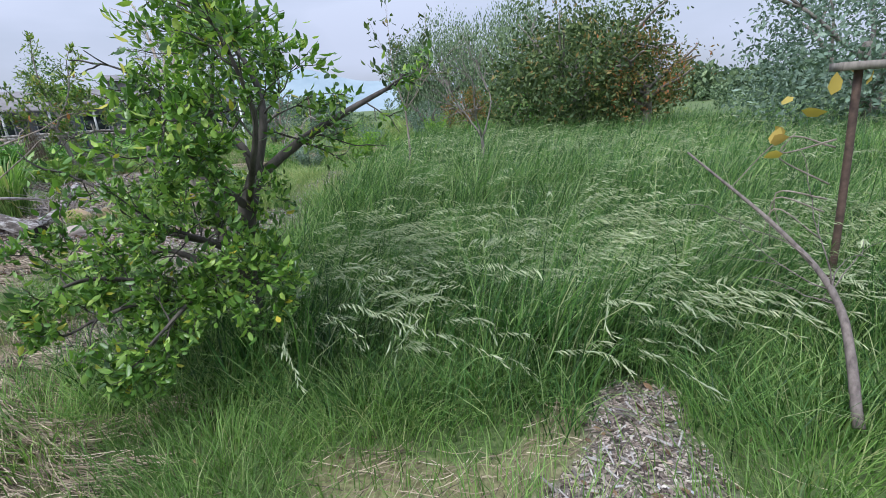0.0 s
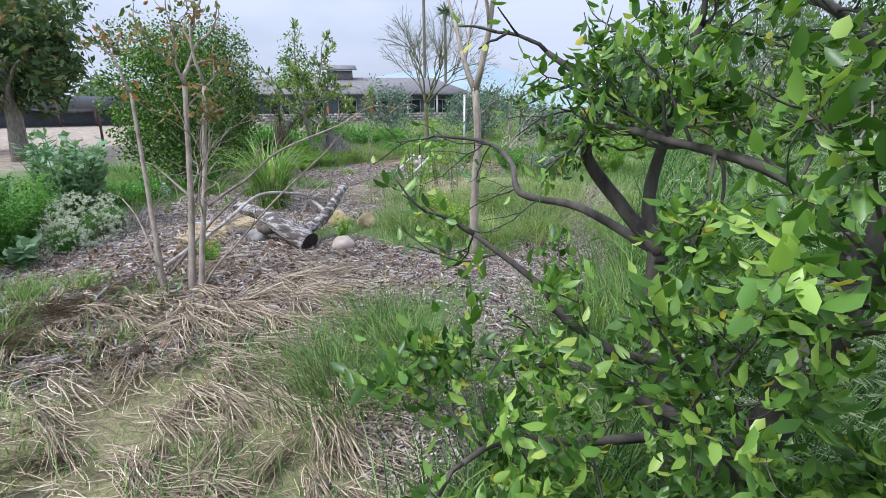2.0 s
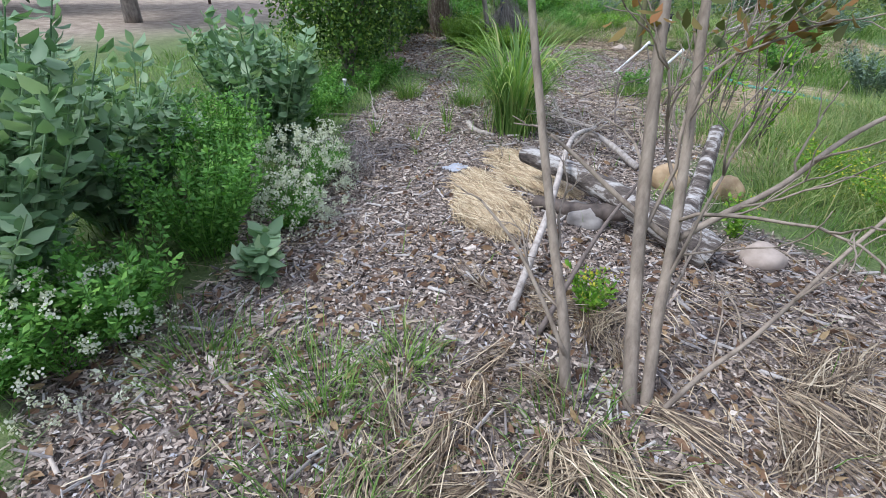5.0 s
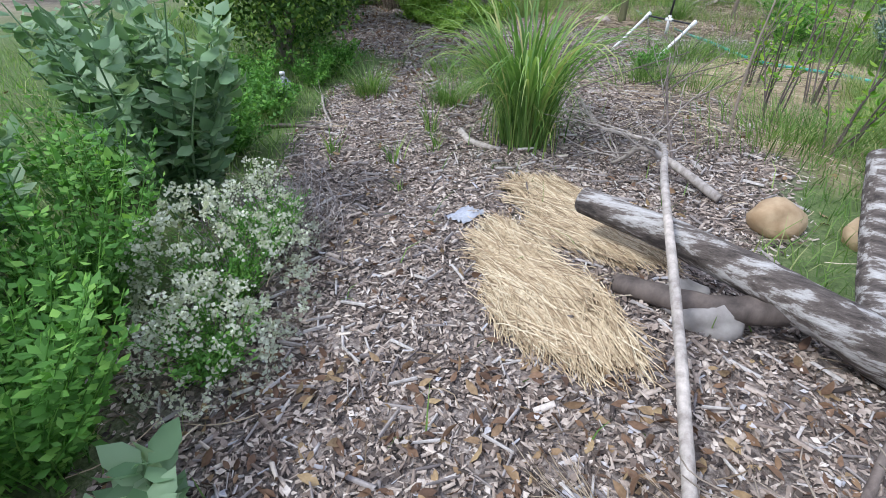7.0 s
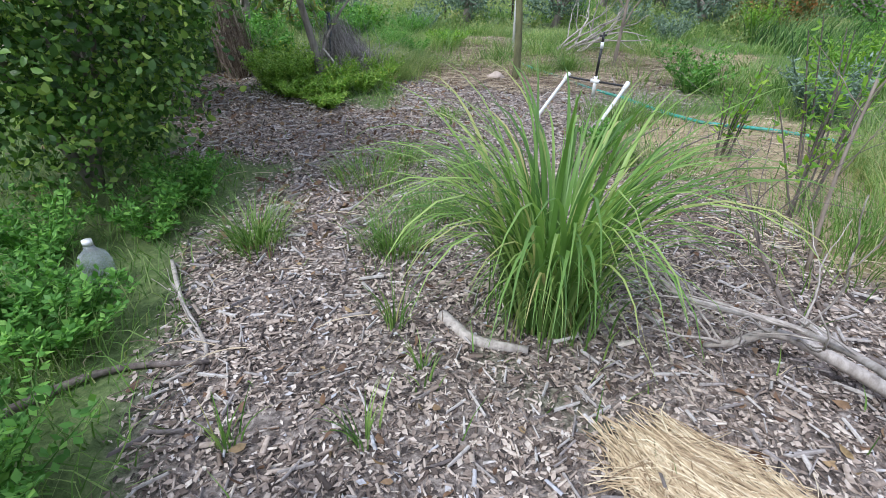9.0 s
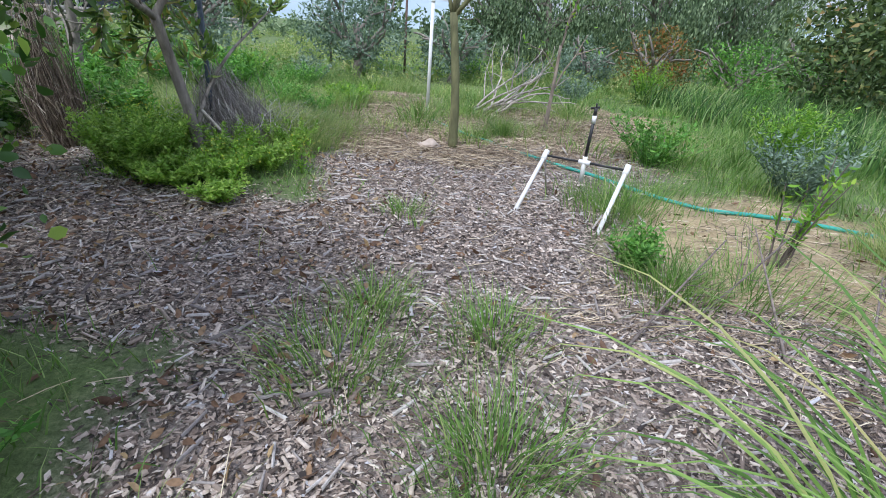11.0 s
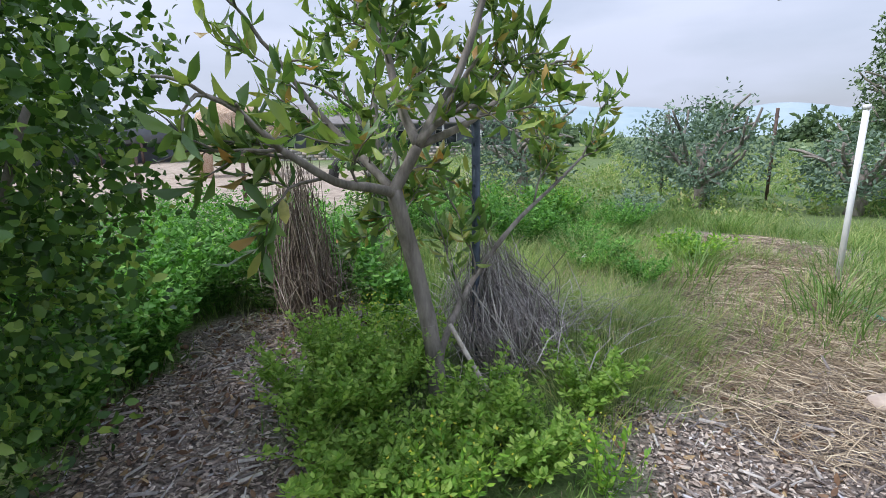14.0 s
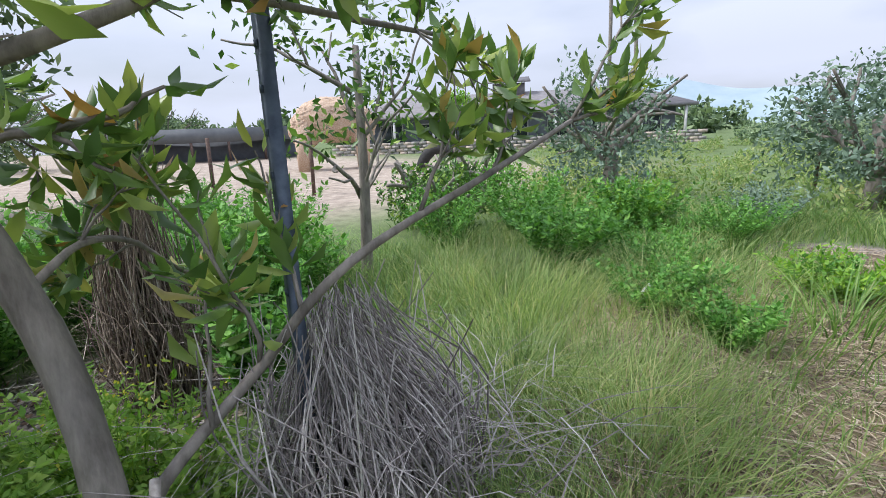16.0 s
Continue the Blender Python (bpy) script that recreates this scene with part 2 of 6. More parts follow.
def land(x, y):
    """Height of the ground: it drops towards the start of the walk and swells a little round the trees."""
    x, y = np.asarray(x, float), np.asarray(y, float)
    h = -0.04 - 0.50 * smooth(-4.3, -1.0, x) * (1 - 0.85 * smooth(4.0, 9.0, y))
    h = h + 0.10 * np.exp(-((x + 9.7) ** 2 + (y - 11.0) ** 2) / 1.6)
    h = h + 0.05 * np.exp(-((x + 4.5) ** 2 + (y - 4.2) ** 2) / 1.0)
    near = np.exp(-(((x + 4) / 16) ** 2 + ((y - 8) / 16) ** 2))
    h = h + near * (0.018 * np.sin(2.1 * x + 1.3 * np.sin(1.7 * y)) + 0.016 * np.sin(2.7 * y + 1.1 * np.sin(2.3 * x)))
    far = np.hypot(x + 8, y - 10)
    return h + 0.35 * smooth(14, 40, far) * smooth(0, 1, 0.5 - x / 40)


def capsule(x, y, pts, width):
    d = np.full(np.shape(x), 1e9)
    for (ax, ay), (bx, by) in zip(pts, pts[1:]):
        vx, vy = bx - ax, by - ay
        s = np.clip(((x - ax) * vx + (y - ay) * vy) / (vx * vx + vy * vy + 1e-9), 0, 1)
        d = np.minimum(d, np.hypot(x - ax - s * vx, y - ay - s * vy))
    return 1 - smooth(width * 0.72, width * 1.2, d)


def warp(x, y):
    wx = x + 0.16 * np.sin(3.1 * y + 1.7 * np.sin(2.3 * x)) + 0.07 * np.sin(7.3 * y + 2.0 * x)
    wy = y + 0.16 * np.sin(2.9 * x + 1.9 * np.sin(2.1 * y)) + 0.07 * np.sin(6.9 * x - 1.5 * y)
    return wx, wy


MULCH_RUNS = [
    ([(-9.5, 9.5), (-8.5, 9.8)], 0.5),
    ([(-5.0, 2.5), (-6.0, 2.85)], 0.55),
    ([(-4.9, 3.3), (-6.0, 4.1), (-6.9, 5.2), (-7.4, 6.4), (-7.9, 7.6), (-8.4, 8.9)], 0.80),
    ([(-5.4, 4.6), (-5.6, 5.6), (-5.6, 6.3)], 0.75), ([(-4.7, 3.1), (-4.2, 4.2)], 0.95), ([(-4.5, 4.7), (-3.6, 5.2)], 0.75),
    ([(-4.0, 5.6), (-2.6, 5.9), (-2.3, 6.9), (-2.5, 8.6), (-2.9, 10.8)], 0.38),
    ([(-2.5, 5.6), (-2.3, 4.6), (-2.3, 3.7)], 0.34), ([(1.5, 2.2), (1.75, 2.8), (1.8, 3.3)], 0.32),
    ([(-8.0, 9.2), (-7.4, 10.2), (-7.6, 11.3)], 1.15), ([(-8.9, 8.7), (-9.9, 9.3), (-10.9, 10.3), (-11.5, 11.2)], 0.62),
    ([(-6.5, 7.6), (-6.8, 8.8)], 1.0), ([(-7.0, 11.2), (-5.9, 12.1)], 1.0), ([(-9.4, 17.0), (-7.4, 16.4)], 0.45), ([(-6.0, 7.3), (-5.6, 8.3)], 0.6), ([(-5.8, 6.6), (-6.2, 7.2)], 0.8)]
DRY_RUNS = [
    ([(-4.7, 2.8), (-3.6, 3.3), (-2.9, 2.7)], 0.75), ([(-3.0, 2.0), (-2.0, 1.9)], 0.6), ([(-4.2, 4.6), (-3.5, 4.9)], 0.45),
    ([(-8.5, 12.9), (-8.6, 16.0)], 1.15), ([(-8.2, 12.0), (-8.3, 13.2)], 0.6), ([(-6.5, 13.2), (-4.4, 14.3)], 1.4), ([(-5.9, 8.6), (-5.2, 10.0)], 0.9), ([(-6.9, 12.6), (-5.6, 14.4), (-4.2, 15.6)], 1.2),
    ([(-5.2, 8.2), (-4.6, 9.8)], 1.1), ([(-9.3, 12.7), (-9.8, 13.8)], 0.5), ([(-2.7, 4.0), (-2.2, 3.0)], 0.4), ([(0.4, 2.4), (1.1, 2.75)], 0.3), ([(-2.6, 2.4), (-1.5, 2.4)], 0.4), ([(-3.9, 3.2), (-3.1, 2.9)], 0.45)]
HAY_RUNS = [([(-6.28, 5.95), (-5.98, 5.82)], 0.29), ([(-5.95, 5.24), (-5.6, 5.06)], 0.19)]


def zone(x, y, runs):
    wx, wy = warp(np.asarray(x, float), np.asarray(y, float))
    w = np.zeros(np.shape(wx))
    for pts, width in runs:
        w = np.maximum(w, capsule(wx, wy, pts, width))
    return w


# ---- mesh helpers ----
class Pile:
    """Collects vertices and faces for one mesh."""

    def __init__(self):
        self.v, self.f, self.n = [], [], 0

    def add(self, v, *faces):
        v = np.asarray(v, float).reshape(-1, 3)
        for f in faces:
            f = np.asarray(f, int)
            if len(f):
                self.f.append(f + self.n)
        self.v.append(v)
        self.n += len(v)
        return self

    def mesh(self, name, mat, soft=False):
        me = bpy.data.meshes.new(name)
        v = np.concatenate(self.v)
        me.vertices.add(len(v))
        me.vertices.foreach_set("co", v.ravel())
        loops = np.concatenate([f.ravel() for f in self.f])
        sizes = np.concatenate([np.full(len(f), f.shape[1]) for f in self.f])
        me.loops.add(len(loops))
        me.loops.foreach_set("vertex_index", loops.astype(np.int32))
        me.polygons.add(len(sizes))
        me.polygons.foreach_set("loop_start", (np.cumsum(sizes) - sizes).astype(np.int32))
        if soft:
            me.polygons.foreach_set("use_smooth", np.ones(len(sizes), bool))
        me.update(calc_edges=True)
        me.materials.append(mat)
        return me


def part(name, pile, mat, parent=None, label="", soft=False):
    ob = new(name, pile.mesh(name, mat, soft))
    ob.parent = parent
    if label:
        tagged(ob, label)
    return ob


def thing(name, label, category, at=(0, 0, 0), group="", kind=""):
    ob = new(name)
    ob.location = at
    return tagged(ob, label, category, group, kind)


def stuff(name, pile, mat, label, category, soft=False):
    return tagged(part(name, pile, mat, None, "", soft), label, category, kind="stuff")


def tube(pile, pts, radii, sides=7, caps=True, wobble=0.0):
    pts = np.asarray(pts, float)
    radii = np.broadcast_to(np.asarray(radii, float), (len(pts),))
    tang = np.gradient(pts, axis=0)
    tang /= np.linalg.norm(tang, axis=1)[:, None] + 1e-9
    ref = np.array([0.31, 0.87, 0.39]) if abs(tang[0][2]) > 0.6 else np.array([0, 0, 1.0])
    u = np.cross(tang, ref)
    u /= np.linalg.norm(u, axis=1)[:, None] + 1e-9
    w = np.cross(tang, u)
    ang = np.arange(sides) * 2 * np.pi / sides
    r = radii[:, None] * (1 + wobble * rng.uniform(-1, 1, (len(pts), sides)))
    v = pts[:, None] + r[..., None] * (np.cos(ang)[None, :, None] * u[:, None] + np.sin(ang)[None, :, None] * w[:, None])
    k, j = np.meshgrid(np.arange(len(pts) - 1), np.arange(sides), indexing="ij")
    j2 = (j + 1) % sides
    f = np.stack([k * sides + j, k * sides + j2, (k + 1) * sides + j2, (k + 1) * sides + j], -1).reshape(-1, 4)
    faces = [f]
    if caps:
        faces += [np.arange(sides)[::-1][None], (np.arange(sides) + (len(pts) - 1) * sides)[None]]
    pile.add(v.reshape(-1, 3), *faces)


def curve(pts, n=8):
    """A smooth line through a few points."""
    p = np.asarray(pts, float)
    p = np.concatenate([[2 * p[0] - p[1]], p, [2 * p[-1] - p[-2]]])
    out = []
    for i in range(1, len(p) - 2):
        for s in np.linspace(0, 1, n, endpoint=False):
            a, b, c, d = p[i - 1:i + 3]
            out.append(0.5 * (2 * b + (c - a) * s + (2 * a - 5 * b + 4 * c - d) * s * s + (3 * b - a - 3 * c + d) * s ** 3))
    return np.array(out + [p[-2]])


def unit(v):
    return v / (np.linalg.norm(v, axis=-1, keepdims=True) + 1e-9)


def scatter(pile, shape, at, along, side, size, width=1.0):
    """Copies of a small shape: its x runs along, its y to the side."""
    v, *faces = shape
    x = unit(np.asarray(along, float))
    z = unit(np.cross(x, side))
    y = np.cross(z, x)
    size = np.broadcast_to(size, (len(at),))
    width = np.broadcast_to(width, (len(at),))
    out = np.asarray(at)[:, None] + size[:, None, None] * (
        v[None, :, 0:1] * x[:, None] + (width[:, None] * v[None, :, 1])[..., None] * y[:, None] + v[None, :, 2:3] * z[:, None])
    step = (np.arange(len(at)) * len(v))
    pile.add(out.reshape(-1, 3), *[(f[None] + step[:, None, None]).reshape(-1, f.shape[1]) for f in faces])


LEAF = (np.array([(0, 0, 0), (0.3, 0, -0.02), (0.68, 0, -0.01), (1, 0, -0.10), (0.28, 0.19, 0.05), (0.66, 0.17, 0.05),
                  (0.28, -0.19, 0.05), (0.66, -0.17, 0.05)]),
        np.array([(1, 2, 5, 4), (2, 1, 6, 7)]), np.array([(0, 1, 4), (1, 0, 6), (2, 3, 5), (3, 2, 7)]))
SPRIG = (np.array([(0, 0, 0), (0.5, 0.22, 0.06), (1, 0, -0.05), (0.5, -0.22, 0.06)]), np.array([(0, 1, 2), (0, 2, 3)]))
PETALS = (np.array([(0, 0, 0), (0.5, 0.5, 0.2), (1, 0, 0), (0.5, -0.5, 0.2)]), np.array([(0, 1, 2), (0, 2, 3)]))
CHIP = (np.array([(0, -0.13, 0), (1, -0.10, 0), (1.06, 0.12, 0), (0.04, 0.15, 0), (0.03, -0.11, 0.10), (0.97, -0.08, 0.08),
                  (1.0, 0.10, 0.09), (0.06, 0.12, 0.11)]),
        np.array([(4, 5, 6, 7), (0, 1, 5, 4), (2, 3, 7, 6)]))


def pieces(parent, name, meshes, at, along, side, size, width=1.0):
    """Single pieces under a thing, which share a few meshes."""
    x = unit(np.asarray(along, float))
    z = unit(np.cross(x, side))
    y = np.cross(z, x)
    for k in range(len(at)):
        o = new(name, meshes[k % len(meshes)])
        o.parent = parent
        w = size[k] * width
        o.matrix_basis = Matrix(((x[k][0] * size[k], y[k][0] * w, z[k][0] * size[k], at[k][0]), (x[k][1] * size[k], y[k][1] * w, z[k][1] * size[k], at[k][1]),
                                 (x[k][2] * size[k], y[k][2] * w, z[k][2] * size[k], at[k][2]), (0, 0, 0, 1)))


def leaf_meshes(mat, count=4):
    out = []
    for k in range(count):
        v = LEAF[0].copy()
        v[:, 2] += rng.normal(0, 0.02, len(v)) - 0.12 * rng.uniform(-0.5, 1) * v[:, 0] ** 2
        v[:, 1] *= rng.uniform(0.85, 1.15)
        out.append(Pile().add(v, *LEAF[1:]).mesh("leaf", mat, True))
    return out


def anyway(n, flat=0.0):
    """Random directions; flat presses them towards level."""
    d = rng.normal(size=(n, 3))
    d[:, 2] *= 1 - flat
    return unit(d)


def blades(pile, at, height, width, lean, bend=0.5, steps=3, heading=None, sag=0.55):
    """Grass blades that rise, lean and bow over."""
    n = len(at)
    a = rng.uniform(0, 2 * np.pi, n) if heading is None else heading
    out = np.stack([np.cos(a), np.sin(a), np.zeros(n)], -1)
    side = np.stack([-np.sin(a), np.cos(a), np.zeros(n)], -1)
    turn = rng.uniform(-1.2, 1.2, n)
    side = side * np.cos(turn)[:, None] + out * np.sin(turn)[:, None]
    height, lean, width, bend = (np.broadcast_to(q, (n,)) for q in (height, lean, width, bend))
    rows = []
    for k in range(steps + 1):
        s = k / steps
        c = at + out * (height * (lean * s + bend * s ** 2.4))[:, None]
        c = c + np.array([0, 0, 1.0]) * (height * (s - sag * bend * s ** 3))[:, None]
        w = (width * (1 - s ** 1.6) * 0.5)[:, None]
        rows += [c] if k == steps else [c - side * w, c + side * w]
    v = np.stack(rows, 1)
    m = v.shape[1]
    step = np.arange(n)[:, None] * m
    q = np.array([[2 * k, 2 * k + 1, 2 * k + 3, 2 * k + 2] for k in range(steps - 1)])
    tri = np.array([[2 * steps - 2, 2 * steps - 1, 2 * steps]])
    pile.add(v.reshape(-1, 3), (q[None] + step[:, None]).reshape(-1, 4), (tri[None] + step[:, None]).reshape(-1, 3))
    return rows[-1], out


def spots(n, x0, x1, y0, y1, keep):
    """Random places on the ground, kept by chance keep(x, y)."""
    x, y = rng.uniform(x0, x1, n), rng.uniform(y0, y1, n)
    ok = rng.uniform(0, 1, n) < keep(x, y)
    x, y = x[ok], y[ok]
    return np.stack([x, y, land(x, y)], -1)


def on(x, y, up=0.0):
    return (x, y, float(land(x, y)) + up)


# ---- ground: one sheet out to the horizon ----
def spread(a, b, step, reach):
    inner = np.arange(a, b + step, step)
    d = step * 1.25 ** np.arange(1, 48)
    outer = np.cumsum(d)
    outer = outer[outer < reach]
    return np.concatenate([a - outer[::-1], inner, inner[-1] + outer])


gx, gy = np.meshgrid(spread(-13, 4, 0.09, 700), spread(0.5, 18, 0.09, 700), indexing="xy")
gz = land(gx, gy)
rough = np.exp(-(((gx + 4) / 14) ** 2 + ((gy - 8) / 14) ** 2))
gz = gz + rough * rng.normal(0, 0.006, gx.shape)
ny, nx = gx.shape
idx = np.arange(ny * nx).reshape(ny, nx)
gp = Pile().add(np.stack([gx, gy, gz], -1).reshape(-1, 3),
                np.stack([idx[:-1, :-1], idx[:-1, 1:], idx[1:, 1:], idx[1:, :-1]], -1).reshape(-1, 4))
GROUND, t, b, out = nodes("garden_ground")
gme = gp.mesh("ground", GROUND, True)
field = smooth(-14, -18, gx) * (1 - smooth(24, 30, gy)) * smooth(2, 6, gy + gx * 0.05)
cover_attr = gme.color_attributes.new("cover", "FLOAT_COLOR", "POINT")
weights = np.stack([zone(gx, gy, MULCH_RUNS), zone(gx, gy, DRY_RUNS) * np.where(gy < 6, 0.45, 0.9), field, np.ones_like(gx)], -1)
cover_attr.data.foreach_set("color", weights.ravel())
at = t.nodes.new("ShaderNodeAttribute")
at.attribute_name = "cover"
sep = t.nodes.new("ShaderNodeSeparateColor")
t.links.new(at.outputs["Color"], sep.inputs["Color"])
fine, mid = noisy(t, 38, 6, 0.7), noisy(t, 3.2, 5, 0.65)
soil = ramp(t, [(0.3, (0.06, 0.10, 0.03)), (0.55, (0.13, 0.19, 0.06)), (0.8, (0.25, 0.27, 0.12))])
chip = ramp(t, [(0.34, (0.06, 0.05, 0.045)), (0.5, (0.22, 0.185, 0.165)), (0.68, (0.48, 0.43, 0.39))])
dry = ramp(t, [(0.3, (0.26, 0.19, 0.11)), (0.55, (0.46, 0.36, 0.22)), (0.8, (0.62, 0.52, 0.34))])
bare = ramp(t, [(0.3, (0.30, 0.24, 0.19)), (0.7, (0.46, 0.39, 0.32))])
for r, src in ((soil, fine), (chip, fine), (dry, fine), (bare, mid)):
    t.links.new(src, r.inputs["Fac"])
c = blend(t, sep.outputs[1], soil.outputs["Color"], dry.outputs["Color"])
c = blend(t, sep.outputs[0], c, chip.outputs["Color"])
c = blend(t, sep.outputs[2], c, bare.outputs["Color"])
tone = ramp(t, [(0.3, (0.75, 0.75, 0.75)), (0.7, (1.12, 1.1, 1.08))])
t.links.new(mid, tone.inputs["Fac"])
t.links.new(blend(t, 1.0, c, tone.outputs["Color"], "MULTIPLY"), b.inputs["Base Color"])
b.inputs["Roughness"].default_value = 0.95
bump(t, b, fine, 0.7, 0.02)
tagged(new("ground", gme), "uneven garden ground of mulch, dry grass and soil", "ground", kind="structure")


# ---- trees and bushes ----
def grow(wood, tips, start, way, length, radius, depth, spread_by=0.6, kids=3, droop=0.0, shrink=0.68, twist=0.35, sides=6):
    """A limb that wanders, tapers and forks; notes where its twigs end."""
    n = 5
    p, d = np.array(start, float), unit(np.array(way, float))
    pts, dirs = [p.copy()], [d.copy()]
    for k in range(n):
        d = unit(d + rng.normal(0, twist * 0.3, 3) + np.array([0, 0, -droop * 0.25]))
        p = p + d * length / n
        pts.append(p.copy())
        dirs.append(d.copy())
    tube(wood, pts, np.linspace(radius, radius * 0.55, n + 1), sides if depth > 1 else 4, True, 0.06)
    if depth <= 1:
        for q, w in zip(pts[1:], dirs[1:]):
            tips.append((q, w))
    if depth == 0:
        return
    for k in range(kids):
        i = n if k == 0 else int(rng.integers(2, n + 1))
        away = unit(rng.normal(size=3))
        w = unit(dirs[i] + spread_by * (1.2 if k else 0.5) * away)
        grow(wood, tips, pts[i], w, length * shrink * rng.uniform(0.8, 1.15), radius * (0.55 if k else 0.6), depth - 1,
             spread_by, kids, droop, shrink, twist, max(4, sides - 1))


def leaves_on(pile, tips, per, size, shape=LEAF, spread_at=0.05, width=1.0, along=0.6, vary=0.35, sag=0.15):
    q = np.repeat(np.array([t[0] for t in tips]), per, 0)
    w = np.repeat(np.array([t[1] for t in tips]), per, 0)
    n = len(q)
    d = unit(along * w + anyway(n) - np.array([0, 0, sag]))
    q = q + rng.normal(0, spread_at, (n, 3))
    scatter(pile, shape, q, d, np.cross(d, np.array([0, 0, 1.0])) + 0.7 * anyway(n), size * rng.uniform(1 - vary, 1 + vary, n), width)


def tree(name, label, base, limbs, bark, leaf_mat, per=0, size=0.08, shape=LEAF, trunk=None, category="tree", **kw):
    """limbs: (start, way, length, radius, depth, settings) from the trunk; trunk: (points, radii)."""
    ob = thing(name, label, category, base)
    wood, tips = Pile(), []
    if trunk:
        stem = Pile()
        p = curve(trunk[0], 5)
        tube(stem, p, np.interp(np.linspace(0, 1, len(p)), np.linspace(0, 1, len(trunk[1])), trunk[1]), 10, True, 0.05)
        part("trunk", stem, bark, ob, soft=True)
    for start, way, length, radius, depth, more in limbs:
        wood = Pile()
        grow(wood, tips, start, way, length, radius, depth, **more)
        part("limb", wood, bark, ob, soft=True)
    if per and tips:
        crown = Pile()
        leaves_on(crown, tips, per, size, shape, **kw)
        part("crown", crown, leaf_mat, ob)
    return ob, tips


def lumpy_crown(pile, centre, radii, lumps, per, size, shape=SPRIG, hang=0.0, lump=0.35, width=1.0):
    """A broken crown of leaf clumps with gaps between them."""
    c = np.array(centre) + anyway(lumps) * np.array(radii) * rng.uniform(0.45, 1.0, (lumps, 1))
    own = np.array(radii).mean() * lump * rng.uniform(0.5, 1.3, (lumps, 1))
    q = np.repeat(c, per, 0) + anyway(lumps * per) * np.repeat(own, per, 0) * rng.uniform(0.2, 1, (lumps * per, 1)) ** 0.5
    if hang:
        q[:, 2] -= rng.uniform(0, 1, len(q)) ** 2 * hang
    d = unit(anyway(len(q)) + np.array([0, 0, -2.2 if hang else 0.15]))
    scatter(pile, shape, q, d, anyway(len(q)), size * rng.uniform(0.6, 1.4, len(q)), width)


def far_tree(name, label, x, y, height, reach, mat, per=70, size=0.2, hang=0.0, lumps=70, trunk_r=0.16, low=0.35, category="tree", bark=None, deep=1.0):
    ob = thing(name, label, category, on(x, y, -0.05))
    wood, tips = Pile(), []
    tube(wood, curve([(0, 0, 0), (0.1 * reach, 0, height * 0.3), (0, 0.08 * reach, height * 0.6)], 4), np.linspace(trunk_r, trunk_r * 0.5, 9), 8, True, 0.08)
    for k in range(6):
        an = k * 1.05 + rng.uniform(-0.3, 0.3)
        grow(wood, tips, (0, 0, height * rng.uniform(0.2, 0.5)), (math.cos(an), math.sin(an), 0.9), reach * 0.75, trunk_r * 0.4, 1)
    part("trunk", wood, bark or GREYBARK, ob, soft=True)
    crown = Pile()
    mid = height * (low + 1) / 2
    lumpy_crown(crown, (0, 0, mid), (reach, reach * deep, height * (1 - low) / 2), lumps, per, size, SPRIG, hang, 0.33)
    part("crown", crown, mat, ob)
    return ob


def stems_bush(name, label, x, y, count, height, reach, leaf_mat, per, size, category="shrub", shape=LEAF, bark=None, width=1.0, leaves_from=0.15, radius=0.008, **kw):
    """Upright leafy stems that spread from one root."""
    ob = thing(name, label, category, on(x, y, -0.02))
    wood, crown = Pile(), Pile()
    for k in range(count):
        an, out = rng.uniform(0, 6.28), reach * rng.uniform(0.15, 1) ** 0.7
        h = height * rng.uniform(0.6, 1.05)
        r0 = rng.uniform(0, 0.25) * reach
        p = curve([(r0 * math.cos(an), r0 * math.sin(an), 0), (0.6 * out * math.cos(an), 0.6 * out * math.sin(an), h * 0.55),
                   (out * math.cos(an + 0.2), out * math.sin(an + 0.2), h)], 5)
        tube(wood, p, np.linspace(radius, radius * 0.4, len(p)), 4, False)
        i = rng.uniform(leaves_from, 1, per) * (len(p) - 1)
        q = np.stack([np.interp(i, np.arange(len(p)), p[:, m]) for m in range(3)], -1)
        d = unit(anyway(per) * np.array([1, 1, 0.5]) + np.array([0, 0, 0.35]))
        scatter(crown, shape, q + d * 0.01, d, np.cross(d, (0, 0, 1.0)) + 0.5 * anyway(per), size * rng.uniform(0.6, 1.3, per), width)
    part("stalk", wood, bark or leaf_mat, ob)
    part("foliage", crown, leaf_mat, ob, soft=True)
    return ob


# limbs that follow a given line and carry side twigs
def set_limb(pile, tips, pts, r0, r1, twigs, reach, depth=1, kids=3, up=0.25, spread_by=0.7):
    p = curve(pts, 5)
    tube(pile, p, np.linspace(r0, r1, len(p)), 8, True, 0.07)
    for k in range(twigs):
        i = int(rng.integers(len(p) // 4, len(p)))
        way = unit(p[min(i + 1, len(p) - 1)] - p[max(i - 1, 0)]) * 0.5 + anyway(1)[0] * 0.9 + np.array([0, 0, up])
        grow(pile, tips, p[i], way, reach * rng.uniform(0.7, 1.25), max(r1 * 0.55, 0.005), depth, spread_by, kids, 0, 0.66, 0.6, 5)
    grow(pile, tips, p[-1], p[-1] - p[-3], reach, r1, depth, spread_by, kids, 0, 0.66, 0.6, 5)


